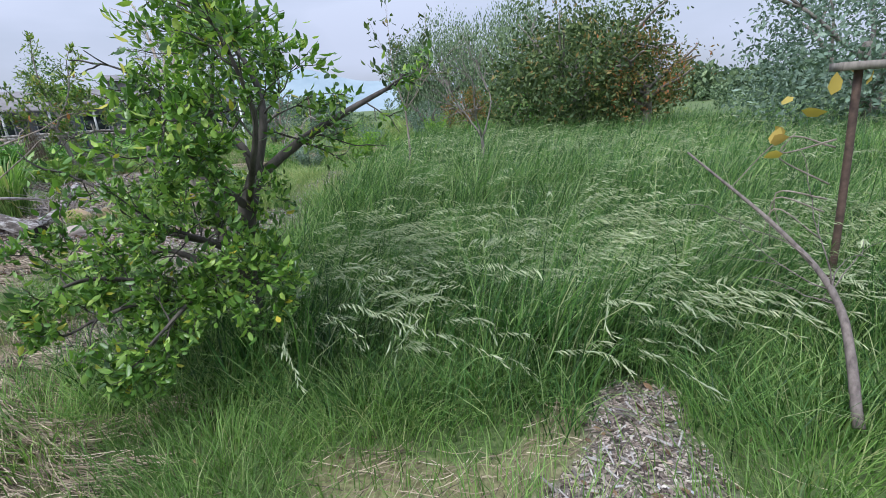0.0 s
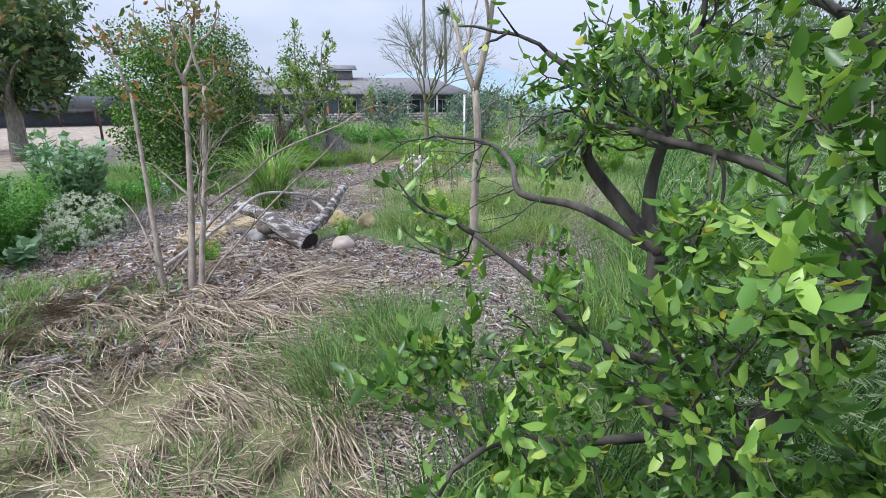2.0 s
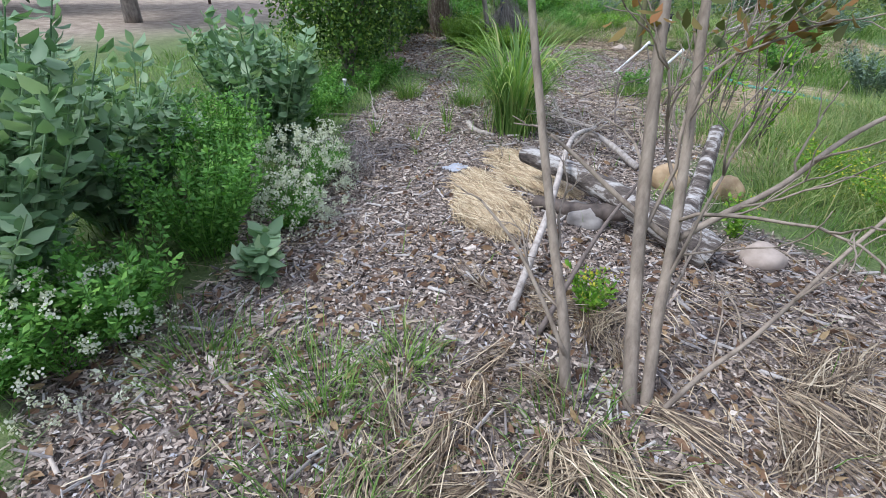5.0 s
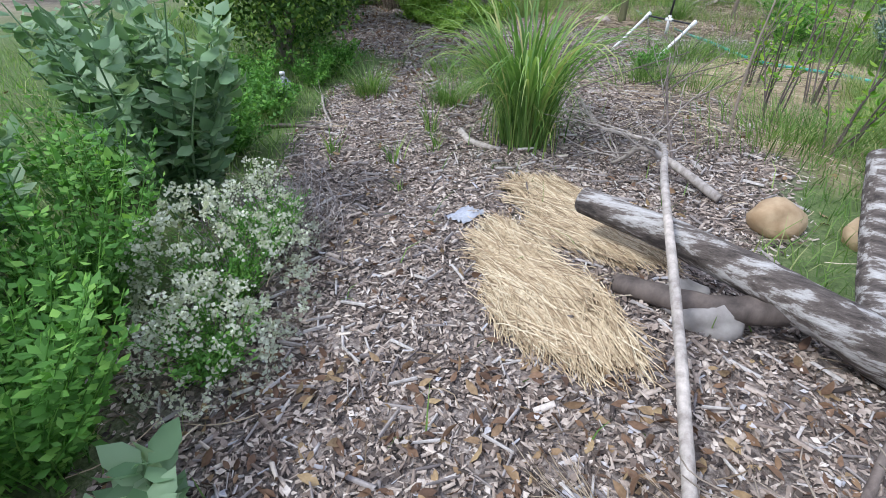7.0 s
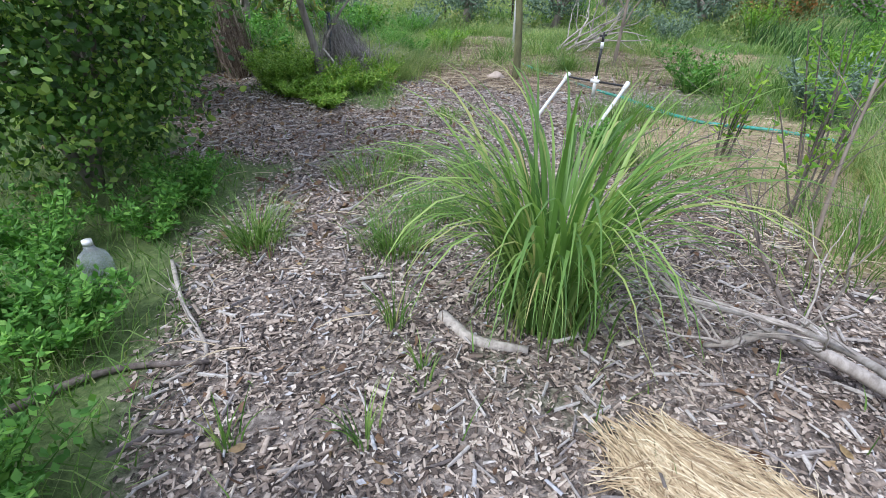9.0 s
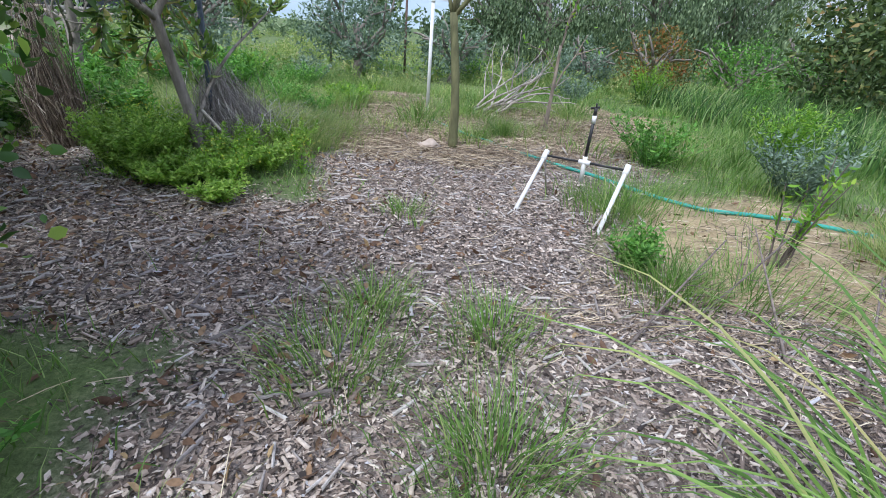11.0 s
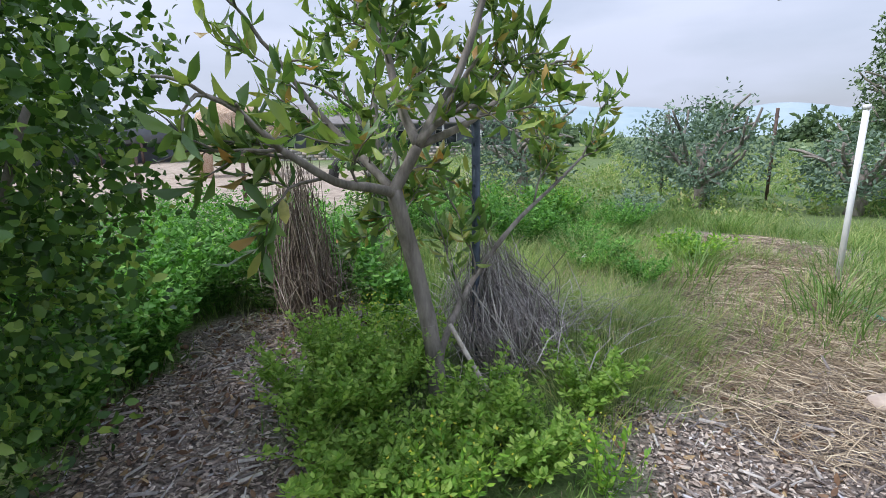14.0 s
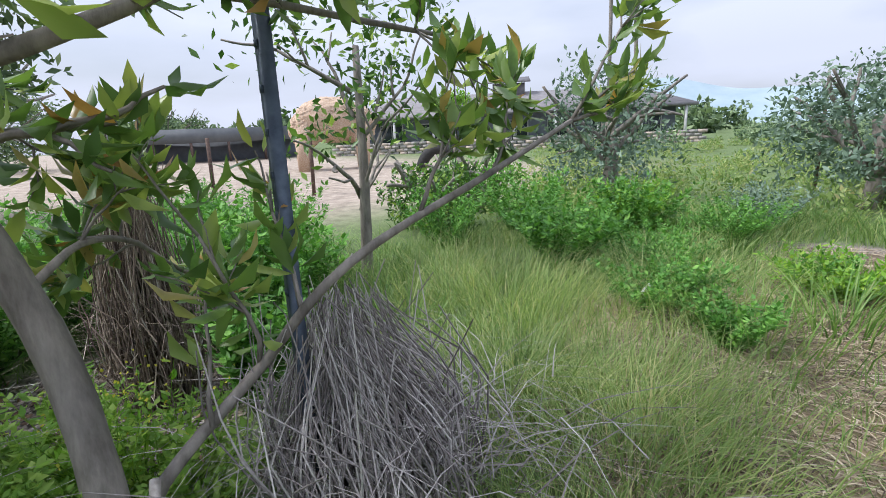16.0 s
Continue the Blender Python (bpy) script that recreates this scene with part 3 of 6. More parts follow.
# citrus tree beside the start of the walk: two crooked trunks, open in the middle, a leafy skirt
CT = np.array([-0.95, 3.72, float(land(-0.95, 3.72))])
ob = thing("citrus_tree", "gnarled citrus tree with glossy leaves and white blossom", "tree", CT)
for name, pts, r0, r1 in (("trunk", [(-0.93, 3.72, -0.58), (-0.85, 3.62, 0.1), (-0.735, 3.56, 0.58), (-0.675, 3.64, 0.82)], 0.075, 0.05),
                          ("trunk", [(-0.98, 3.75, -0.58), (-1.12, 3.86, 0.05), (-1.22, 3.93, 0.45), (-1.24, 3.98, 0.84)], 0.055, 0.034)):
    w = Pile()
    p = curve(pts, 6) - CT
    tube(w, p, np.linspace(r0, r1, len(p)), 10, True, 0.10)
    part(name, w, BARK, ob, soft=True)
leafed, sparse = [], []
for into, r0, r1, twigs, reach, depth, pts in (
        (leafed, 0.030, 0.014, 9, 0.26, 2, [(-0.68, 3.64, 0.8), (-0.74, 3.66, 1.0), (-0.95, 3.72, 1.13), (-1.3, 3.75, 1.22)]),
        (leafed, 0.032, 0.012, 8, 0.30, 2, [(-0.68, 3.64, 0.8), (-0.6, 3.72, 1.2), (-0.72, 3.85, 1.5), (-0.95, 4.0, 1.72)]),
        (leafed, 0.036, 0.014, 6, 0.26, 1, [(-0.68, 3.64, 0.8), (-0.4, 3.78, 1.02), (-0.1, 3.95, 1.2), (0.12, 4.1, 1.32)]),
        (leafed, 0.024, 0.010, 9, 0.26, 2, [(-0.9, 3.6, 0.3), (-0.95, 3.4, 0.45), (-1.0, 3.25, 0.55)]),
        (leafed, 0.024, 0.010, 9, 0.28, 2, [(-0.72, 3.58, 0.66), (-0.5, 3.32, 0.9), (-0.36, 3.2, 1.2), (-0.38, 3.1, 1.5)]),
        (leafed, 0.030, 0.012, 7, 0.24, 2, [(-0.72, 3.6, 0.6), (-0.75, 3.3, 0.85), (-0.72, 3.08, 1.05)]),
        (sparse, 0.024, 0.008, 7, 0.26, 1, [(-1.22, 3.95, 0.74), (-1.62, 4.2, 0.85), (-1.93, 4.23, 0.89), (-2.04, 4.36, 1.03), (-2.24, 4.45, 1.13), (-2.55, 4.42, 1.16)]),
        (sparse, 0.034, 0.012, 6, 0.24, 1, [(-1.22, 3.95, 0.74), (-1.42, 4.05, 0.92), (-1.56, 4.0, 1.12), (-1.53, 4.0, 1.27), (-1.6, 4.02, 1.42), (-1.76, 4.02, 1.54)]),
        (leafed, 0.034, 0.014, 7, 0.24, 2, [(-1.22, 3.95, 0.70), (-1.3, 4.05, 0.95), (-1.25, 4.15, 1.3), (-1.2, 4.2, 1.62)]),
        (leafed, 0.026, 0.010, 7, 0.22, 1, [(-1.12, 3.84, 0.3), (-1.3, 3.55, 0.46), (-1.45, 3.52, 0.55), (-1.62, 3.56, 0.68), (-1.85, 3.5, 0.85)]),
        (sparse, 0.030, 0.012, 4, 0.22, 1, [(-0.97, 3.76, 0.12), (-1.2, 3.7, 0.2), (-1.45, 3.66, 0.31), (-1.62, 3.61, 0.29)]),
        (leafed, 0.022, 0.010, 8, 0.20, 2, [(-0.9, 3.68, -0.05), (-1.05, 3.3, 0.10), (-1.2, 3.0, 0.18), (-1.32, 2.85, 0.15)]),
        (leafed, 0.022, 0.010, 9, 0.20, 2, [(-0.88, 3.65, 0.0), (-0.85, 3.3, 0.12), (-0.85, 3.02, 0.18), (-0.9, 2.85, 0.1)]),
        (leafed, 0.022, 0.010, 8, 0.20, 2, [(-0.84, 3.6, 0.05), (-0.6, 3.35, 0.18), (-0.45, 3.2, 0.25)]),
        (leafed, 0.020, 0.009, 7, 0.20, 2, [(-1.0, 3.74, 0.1), (-1.35, 3.35, 0.2), (-1.55, 3.1, 0.3), (-1.62, 2.95, 0.3)])):
    w, mine = Pile(), []
    set_limb(w, mine, np.array(pts) - CT, r0, r1, twigs, reach, depth)
    into += mine
    part("limb", w, BARK, ob, soft=True)
crown = Pile()
thin = [t for t in sparse if rng.uniform() < 0.25]
leafed = [t for t in leafed if rng.uniform() < 0.44]
leaves_on(crown, leafed, 4, 0.060, LEAF, 0.03, 1.05, 0.7, 0.35, 0.0)
leaves_on(crown, thin, 2, 0.055, LEAF, 0.02, 1.05, 0.7)
tagged(part("crown", crown, CITRUS, ob, soft=True), kind="stuff")
near = [leafed[k] for k in rng.permutation(len(leafed))[:280]]
d = unit(np.array([t[1] for t in near]) * 0.6 + anyway(len(near)))
pieces(ob, "leaf", leaf_meshes(CITRUS), np.array([t[0] for t in near]), d, np.cross(d, (0, 0, 1.0)) + 0.5 * anyway(len(near)), rng.uniform(0.055, 0.09, len(near)), 1.05)
bloom = Pile()
q = np.array([t[0] for t in leafed])[rng.integers(0, len(leafed), 260)]
q = np.repeat(q, 4, 0) + rng.normal(0, 0.009, (1040, 3))
scatter(bloom, PETALS, q, anyway(1040), anyway(1040), rng.uniform(0.008, 0.016, 1040))
tagged(part("blossom", bloom, PETAL, ob, "small white blossom"), kind="stuff")

# shrub with many bare stems
SH = np.array(on(-4.46, 3.97))
ob = thing("bare_shrub", "many-stemmed bare shrub with a few rusty leaves", "shrub", SH)
shrub_tips = []
for r0, r1, twigs, reach, pts in (
        (0.028, 0.018, 5, 0.45, [(-4.46, 3.95, -0.12), (-4.58, 4.1, 0.32), (-4.66, 4.2, 0.64), (-4.74, 4.3, 1.05), (-4.82, 4.4, 1.5)]),
        (0.024, 0.015, 5, 0.45, [(-4.42, 4.0, -0.12), (-4.5, 4.13, 0.3), (-4.54, 4.22, 0.58), (-4.62, 4.35, 1.0), (-4.72, 4.5, 1.5)]),
        (0.024, 0.013, 2, 0.3, [(-4.69, 3.88, -0.1), (-4.78, 3.94, 0.26), (-4.88, 4.0, 0.5), (-5.05, 4.1, 0.95), (-5.22, 4.2, 1.45)]),
        (0.010, 0.005, 0, 0.08, [(-4.74, 3.9, 0.16), (-4.9, 3.94, 0.36), (-5.05, 3.97, 0.52), (-5.2, 3.97, 0.64)]),
        (0.013, 0.006, 0, 0.1, [(-4.56, 4.24, 0.58), (-4.75, 4.22, 0.69), (-4.93, 4.2, 0.81), (-5.05, 4.19, 0.88)]),
        (0.014, 0.006, 4, 0.3, [(-4.53, 4.25, 0.59), (-4.42, 4.35, 0.69), (-4.3, 4.46, 0.79), (-4.12, 4.66, 1.0), (-3.75, 5.0, 1.2)]),
        (0.011, 0.005, 3, 0.25, [(-4.41, 3.96, -0.06), (-4.3, 4.1, 0.18), (-4.2, 4.22, 0.33), (-4.03, 4.5, 0.65), (-3.8, 4.86, 1.0)])):
    w = Pile()
    set_limb(w, shrub_tips, np.array(pts) - SH, r0, r1, twigs, reach, 2 if r0 > 0.02 else 1, 3 if r0 > 0.02 else 2, 0.75, 0.5)
    part("stem", w, SHRUBBARK, ob, soft=True)
crown = Pile()
high = [t for t in shrub_tips if t[0][2] > 1.25 and rng.uniform() < 0.45]
leaves_on(crown, high, 2, 0.06, LEAF, 0.03, 1.1)
part("foliage", crown, RUST, ob)

# slender forked tree by the path
tree("slender_tree", "slender pale-barked tree with a high fork", on(-3.16, 6.25), [
    ((-0.02, 0.05, 1.62), (-0.75, 0.1, 1), 0.8, 0.03, 3, dict(spread_by=0.5, kids=2, twist=0.2)),
    ((-0.02, 0.05, 1.62), (0.42, 0.1, 1), 0.95, 0.038, 3, dict(spread_by=0.5, kids=2, twist=0.2))],
    PALEBARK, GREYLEAF, trunk=([(0, 0, -0.05), (0.0, 0.02, 0.6), (0.02, 0.03, 1.2), (-0.02, 0.05, 1.65)], [0.05, 0.038, 0.034]))

# leathery-leaved tree at the end of the walk
TB = np.array(on(-9.71, 10.89))
ob = thing("leathery_leaved_tree", "young grey-barked tree with large leathery leaves", "tree", TB)
stem = Pile()
p = curve([(-9.70, 10.89, -0.08), (-9.73, 10.90, 0.2), (-9.76, 10.90, 0.42), (-9.83, 10.87, 0.8), (-9.868, 10.765, 1.209)], 6) - TB
tube(stem, p, np.linspace(0.054, 0.040, len(p)), 12, True, 0.05)
part("trunk", stem, GREYBARK, ob, soft=True)
tips = []
for name, r0, r1, twigs, reach, pts in (
        ("limb", 0.034, 0.026, 1, 0.3, [(-9.868, 10.765, 1.2), (-9.82, 10.80, 1.30), (-9.74, 10.81, 1.42)]),
        ("limb", 0.026, 0.014, 5, 0.3, [(-9.868, 10.765, 1.19), (-9.82, 10.55, 1.24), (-9.75, 10.27, 1.29), (-9.78, 10.05, 1.42)]),
        ("limb", 0.025, 0.013, 7, 0.32, [(-9.868, 10.765, 1.2), (-10.05, 10.75, 1.36), (-10.3, 10.72, 1.58), (-10.5, 10.6, 1.9)]),
        ("limb", 0.027, 0.013, 9, 0.34, [(-9.74, 10.81, 1.42), (-9.86, 10.84, 1.6), (-9.95, 10.86, 1.85), (-10.05, 10.85, 2.35), (-10.05, 10.85, 2.8)]),
        ("limb", 0.026, 0.012, 6, 0.32, [(-9.74, 10.81, 1.42), (-9.66, 10.86, 1.58), (-9.58, 10.95, 1.78), (-9.52, 11.1, 2.2), (-9.5, 11.15, 2.6)]),
        ("limb", 0.022, 0.011, 6, 0.30, [(-9.74, 10.81, 1.42), (-9.62, 11.05, 1.52), (-9.55, 11.35, 1.68), (-9.5, 11.7, 1.85)]),
        ("limb", 0.018, 0.010, 6, 0.30, [(-9.95, 10.86, 1.85), (-10.2, 11.0, 2.05), (-10.45, 11.1, 2.35)]),
        ("limb", 0.012, 0.007, 5, 0.22, [(-9.85, 10.84, 0.95), (-9.97, 10.97, 1.03), (-10.1, 11.1, 1.0), (-10.2, 11.2, 0.9)]),
        ("limb", 0.014, 0.008, 6, 0.26, [(-9.66, 10.86, 1.58), (-9.7, 11.3, 1.62), (-9.76, 11.8, 1.62), (-9.8, 12.1, 1.62)]),
        ("low_limb", 0.022, 0.009, 0, 0.2, [(-9.73, 10.90, 0.2), (-9.72, 11.02, 0.42), (-9.72, 11.3, 0.64), (-9.6, 11.55, 0.92), (-9.54, 12.1, 1.14), (-9.5, 12.5, 1.3)])):
    w = Pile()
    set_limb(w, tips, np.array(pts) - TB, r0, r1, twigs, reach, 1, 3, 0.15, 0.6)
    if name == "low_limb":
        for at0, way, far in (((-9.70, 11.15, 0.53), (-0.45, 0.1, 0.9), 0.36), ((-9.72, 11.3, 0.64), (-0.1, 0.25, 1), 0.42), ((-9.66, 11.42, 0.78), (-0.35, 0.2, 0.9), 0.32), ((-9.57, 11.8, 1.04), (0.1, 0.4, 0.9), 0.3),
                              ((-9.54, 12.1, 1.14), (-0.2, 0.6, 0.5), 0.32), ((-9.5, 12.5, 1.3), (0.1, 0.9, 0.45), 0.4), ((-9.5, 12.5, 1.3), (0.0, 0.6, 0.9), 0.45)):
            grow(w, tips, np.array(at0) - TB, way, far, 0.008, 1, 0.5, 3, 0, 0.62, 0.35)
    part(name, w, GREYBARK, ob, soft=True)
# the side over the path is bare
tips = [t for t in tips if rng.uniform() < 0.52 and not (TB[0] + t[0][0] > -9.2 and TB[1] + t[0][1] < 10.9)]
WAVY = LEAF[0].copy()
WAVY[:, 1] *= (1, 1, 1, 1, 0.72, 1.0, 0.72, 1.0)
WAVY[:, 2] += (0, 0, 0.03, -0.08, 0.03, -0.05, -0.03, 0.05)
WAVY = (WAVY, LEAF[1], LEAF[2])
crown = Pile()
leaves_on(crown, tips, 3, 0.125, WAVY, 0.012, 0.8, 0.8, 0.3, -0.1)
tagged(part("crown", crown, MACA, ob, soft=True), kind="stuff")
near = [tips[k] for k in rng.permutation(len(tips))[:290]]
d = unit(np.array([t[1] for t in near]) * 0.8 + anyway(len(near)))
pieces(ob, "leaf", leaf_meshes(MACA), np.array([t[0] for t in near]), d, np.cross(d, (0, 0, 1.0)) + 0.5 * anyway(len(near)), rng.uniform(0.11, 0.17, len(near)), 0.78)

# green-barked tree with fine bare twigs
tree("green_barked_tree", "green-barked tree with fine bare twigs", on(-7.33, 12.33), [
    ((-0.1, 0.1, 1.45), (x, y, 1), 0.95, 0.026, 4, dict(spread_by=0.5, kids=4, twist=0.3, shrink=0.68))
    for x, y in ((-0.35, 0.1), (0.1, -0.2), (0.55, 0.2), (0.3, 0.5), (0.9, -0.1))],
    GREENBARK, LIME, trunk=([(0, 0, -0.05), (-0.02, 0.02, 0.7), (-0.10, 0.1, 1.5)], [0.062, 0.05, 0.045]))

# tall thin sapling over the tall grass
tree("thin_sapling", "tall thin sapling with sparse drooping leaves", on(-0.95, 9.0), [
    ((0.0, 0, 1.3), (x, y, 1), 0.75, 0.011, 2, dict(spread_by=0.4, kids=2, twist=0.3)) for x, y in ((-0.35, 0.1), (0.25, 0.0), (0.6, 0.2), (-0.1, -0.2))],
    SHRUBBARK, OLIVE, per=1, size=0.12, trunk=([(0, 0, -0.05), (0.03, 0, 0.7), (0.0, 0, 1.4)], [0.024, 0.018, 0.014]))
# thin sapling behind the sprinkler
tree("thin_sapling", "thin bare sapling with a few buds", on(-5.85, 13.9), [
    ((0.02, 0, 0.6), (0.7, 0.1, 0.7), 0.6, 0.016, 1, dict(kids=2)), ((0.05, 0, 1.2), (0.1, 0, 1), 0.6, 0.018, 2, dict(spread_by=0.4, kids=3)),
    ((0.04, 0, 0.9), (-0.6, 0, 0.9), 0.4, 0.012, 1, dict(kids=2))],
    SHRUBBARK, LIME, per=1, size=0.07, trunk=([(0, 0, -0.05), (0.03, 0, 0.6), (0.05, 0, 1.25)], [0.035, 0.026, 0.02]))

# evergreen bushes on the west side of the path
for x, y, h, r, lumps, label in ((-9.8, 7.45, 3.0, 1.05, 400, "dense dark evergreen bush over the path"), (-10.8, 9.2, 3.4, 0.85, 290, "tall evergreen bush with grey trunk and round leaves")):
    ob = thing("evergreen_bush", label, "bush", on(x, y, -0.03))
    tips = []
    for k in range(5):
        wood = Pile()
        an = k * 1.3
        grow(wood, tips, (0, 0, 0), (0.16 * math.cos(an), 0.16 * math.sin(an), 1), h * 0.42, 0.04, 1, 0.25, 3, 0, 0.5)
        part("trunk", wood, GREYBARK, ob, soft=True)
    crown = Pile()
    lumpy_crown(crown, (0, 0, h * 0.50), (r, r, h * 0.48), lumps, 70, 0.046, LEAF, 0, 0.24, 1.6)
    tagged(part("crown", crown, DARKLEAF, ob, soft=True), kind="stuff")

# ---- log, stones and sticks ----
def stone(name, label, x, y, size, mat, sink=0.25, turn=0.0):
    """A weathered boulder with flattened faces."""
    bm = bmesh.new()
    bmesh.ops.create_icosphere(bm, subdivisions=3, radius=1)
    off = Vector((x * 3.1, y * 2.7, 1.3))
    for v in bm.verts:
        n = noise.noise(v.co * 0.9 + off) * 0.35 + noise.noise(v.co * 2.6 + off) * 0.10
        q = v.co.normalized()
        for f in ((0.6, 0.2, 0.77), (-0.7, 0.3, 0.64), (0.1, -0.85, 0.5), (0.9, -0.3, 0.1), (-0.5, -0.8, 0.2), (0.1, 0.95, 0.3)):
            d = q.dot(Vector(f))
            if d > 0.78:
                n -= (d - 0.78) * 0.7
        v.co = v.co * (1 + n)
        v.co = Vector((v.co.x * size[0], v.co.y * size[1], v.co.z * size[2]))
    me = bpy.data.meshes.new(name)
    bm.to_mesh(me)
    bm.free()
    me.polygons.foreach_set("use_smooth", np.ones(len(me.polygons), bool))
    me.materials.append(mat)
    ob = tagged(new(name, me), label, "stone", "stones round the log")
    ob.matrix_world = pose(x, y, float(land(x, y)) + size[2] * (1 - 2 * sink), 0, 0, turn)
    return ob


log = thing("fallen_log", "fallen log with flaking bark and a charred cut end", "log", on(-4.50, 5.27))
lp = curve([(0, -0.0, 0.06), (-0.2, 0.0, 0.13), (-0.42, 0.02, 0.2), (-0.85, 0.16, 0.24), (-1.36, 0.27, 0.26)], 7)
body = Pile()
tube(body, lp, np.interp(np.linspace(0, 1, len(lp)), [0, 0.15, 0.5, 1], [0.112, 0.108, 0.085, 0.06]), 16, False, 0.07)
part("log_body", body, LOGBARK, log, soft=True)
end = Pile()
an = np.arange(16) * math.pi / 8
d0 = unit(lp[0] - lp[1])
e1 = unit(np.cross(d0, (0, 0, 1.0)))
e2 = np.cross(e1, d0)
rim = [lp[0] + d0 * 0.004 + 0.114 * (math.cos(q) * e1 + math.sin(q) * e2) for q in an]
inner = [lp[0] - d0 * 0.012 + 0.06 * (math.cos(q) * e1 + math.sin(q) * e2) for q in an]
k = np.arange(16)
end.add(np.array(rim + inner), np.stack([k, (k + 1) % 16, 16 + (k + 1) % 16, 16 + k], -1), (16 + k)[None])
part("cut_end", end, CHAR, log, "charred black cut end")
far_end = Pile()
d1 = unit(lp[-1] - lp[-2])
f1 = unit(np.cross(d1, (0, 0, 1.0)))
f2 = np.cross(f1, d1)
rings = [lp[-1] + d1 * o + r * (math.cos(q) * f1 + math.sin(q) * f2) for o, r in ((-0.01, 0.063), (0.012, 0.054), (0.002, 0.03)) for q in an]
far_end.add(np.array(rings), *[np.stack([16 * m + k, 16 * m + (k + 1) % 16, 16 * m + 16 + (k + 1) % 16, 16 * m + 16 + k], -1) for m in (0, 1)], (32 + k)[None])
part("broken_end", far_end, LOGBARK, log, "weathered broken end")
stub = Pile()
sp = curve([(-0.2, 0.08, 0.12), (-0.22, 0.45, 0.2), (-0.28, 0.92, 0.5)], 6)
tube(stub, sp, np.linspace(0.068, 0.045, len(sp)), 12, True, 0.10)
part("branch_stub", stub, LOGBARK, log, "upturned branch stub", soft=True)
fork = Pile()
fp = curve([(-0.5, 0.03, 0.16), (-0.75, -0.02, 0.10), (-1.1, -0.0, 0.06)], 6)
tube(fork, fp, np.linspace(0.06, 0.042, len(fp)), 12, True, 0.08)
part("lower_limb", fork, woody("dark_log_bark", (0.05, 0.04, 0.037), (0.17, 0.14, 0.125), 12), log, soft=True)

stone("stone", "smooth pale pink rounded stone by the log", -4.26, 5.50, (0.125, 0.10, 0.075), STONE)
stone("stone", "grey wedge-shaped stone under the log", -5.22, 5.24, (0.12, 0.10, 0.10), GREYSTONE, 0.3, 30)
stone("stone", "orange sandstone boulder behind the log", -5.02, 6.28, (0.15, 0.12, 0.11), SANDSTONE, 0.2, 20)
stone("stone", "orange sandstone rock beside the branch stub", -4.62, 6.35, (0.12, 0.10, 0.10), SANDSTONE, 0.2, 70)
stone("stone", "flat pale stone slab under the log", -5.33, 5.35, (0.14, 0.09, 0.05), GREYSTONE, 0.25, 60)
stone("stone", "pale stone half hidden by the log", -5.46, 5.72, (0.14, 0.09, 0.06), STONE, 0.2, 10)
stone("stone", "pale rounded stone under the green-barked tree", -7.62, 12.25, (0.13, 0.10, 0.08), STONE, 0.3, 10)


def stick(name, label, pts, r0, r1, mat, twigs=0, twig_len=0.25, category="branch", group=""):
    pts = [(x, y, float(land(x, y)) + z) for x, y, z in pts]
    base = np.array(pts[0])
    ob = thing(name, label, category, base, group)
    w = Pile()
    p = curve(pts, 6) - base
    tube(w, p, np.linspace(r0, r1, len(p)), 8, True, 0.06)
    part("main_stem", w, mat, ob, soft=True)
    for k in range(twigs):
        i = int(rng.integers(len(p) // 3, len(p) - 1))
        tw, tips = Pile(), []
        way = unit(p[min(i + 1, len(p) - 1)] - p[i]) * 0.7 + anyway(1)[0] * 0.8 + np.array([0, 0, 0.25])
        grow(tw, tips, p[i], way, twig_len * rng.uniform(0.6, 1.3), r1 * 0.6, 1, 0.6, 2, 0, 0.6, 0.5, 5)
        part("twig", tw, mat, ob)
    return ob


stick("dead_branch", "long grey dead branch propped on the log", [(-5.12, 4.15, 0.02), (-5.33, 4.9, 0.2), (-5.55, 5.6, 0.40), (-5.64, 6.2, 0.36), (-5.76, 6.55, 0.28), (-6.0, 6.68, 0.25), (-6.15, 6.74, 0.26), (-6.32, 6.88, 0.36)],
      0.021, 0.008, DEADWOOD, 14, 0.34)
stick("dead_branch", "weathered grey forked branch on the mulch", [(-5.3, 6.45, 0.04), (-5.6, 6.6, 0.14), (-5.8, 6.62, 0.2), (-5.9, 6.66, 0.1), (-5.98, 6.72, 0.02)], 0.03, 0.012, DEADWOOD, 6, 0.3)
stick("bark_strip", "curved strip of split bark on the mulch", [(-7.12, 6.62, 0.01), (-6.95, 6.5, 0.012), (-6.72, 6.5, 0.012)], 0.03, 0.02, DEADWOOD)
stick("dead_stick", "flat grey stick on dry grass", [(-2.42, 3.2, 0.02), (-2.44, 2.9, 0.03), (-2.5, 2.6, 0.02)], 0.022, 0.016, DARKSTICK)
stick("dead_stick", "crooked pale twig on the mulch", [(-8.65, 6.75, 0.02), (-8.3, 6.4, 0.05), (-8.0, 6.15, 0.01), (-8.05, 5.95, 0.01)], 0.012, 0.006, DEADWOOD, 4, 0.25)
stick("dead_stick", "dark curved stick at the edge of the path", [(-8.5, 5.6, 0.02), (-8.3, 5.95, 0.02), (-7.95, 6.1, 0.02)], 0.02, 0.01, DARKSTICK)
stick("dead_stick", "pale stick beside the leathery-leaved tree", [(-9.7, 11.0, 0.42), (-9.42, 10.9, 0.18), (-9.12, 10.78, 0.0)], 0.014, 0.012, DEADWOOD)
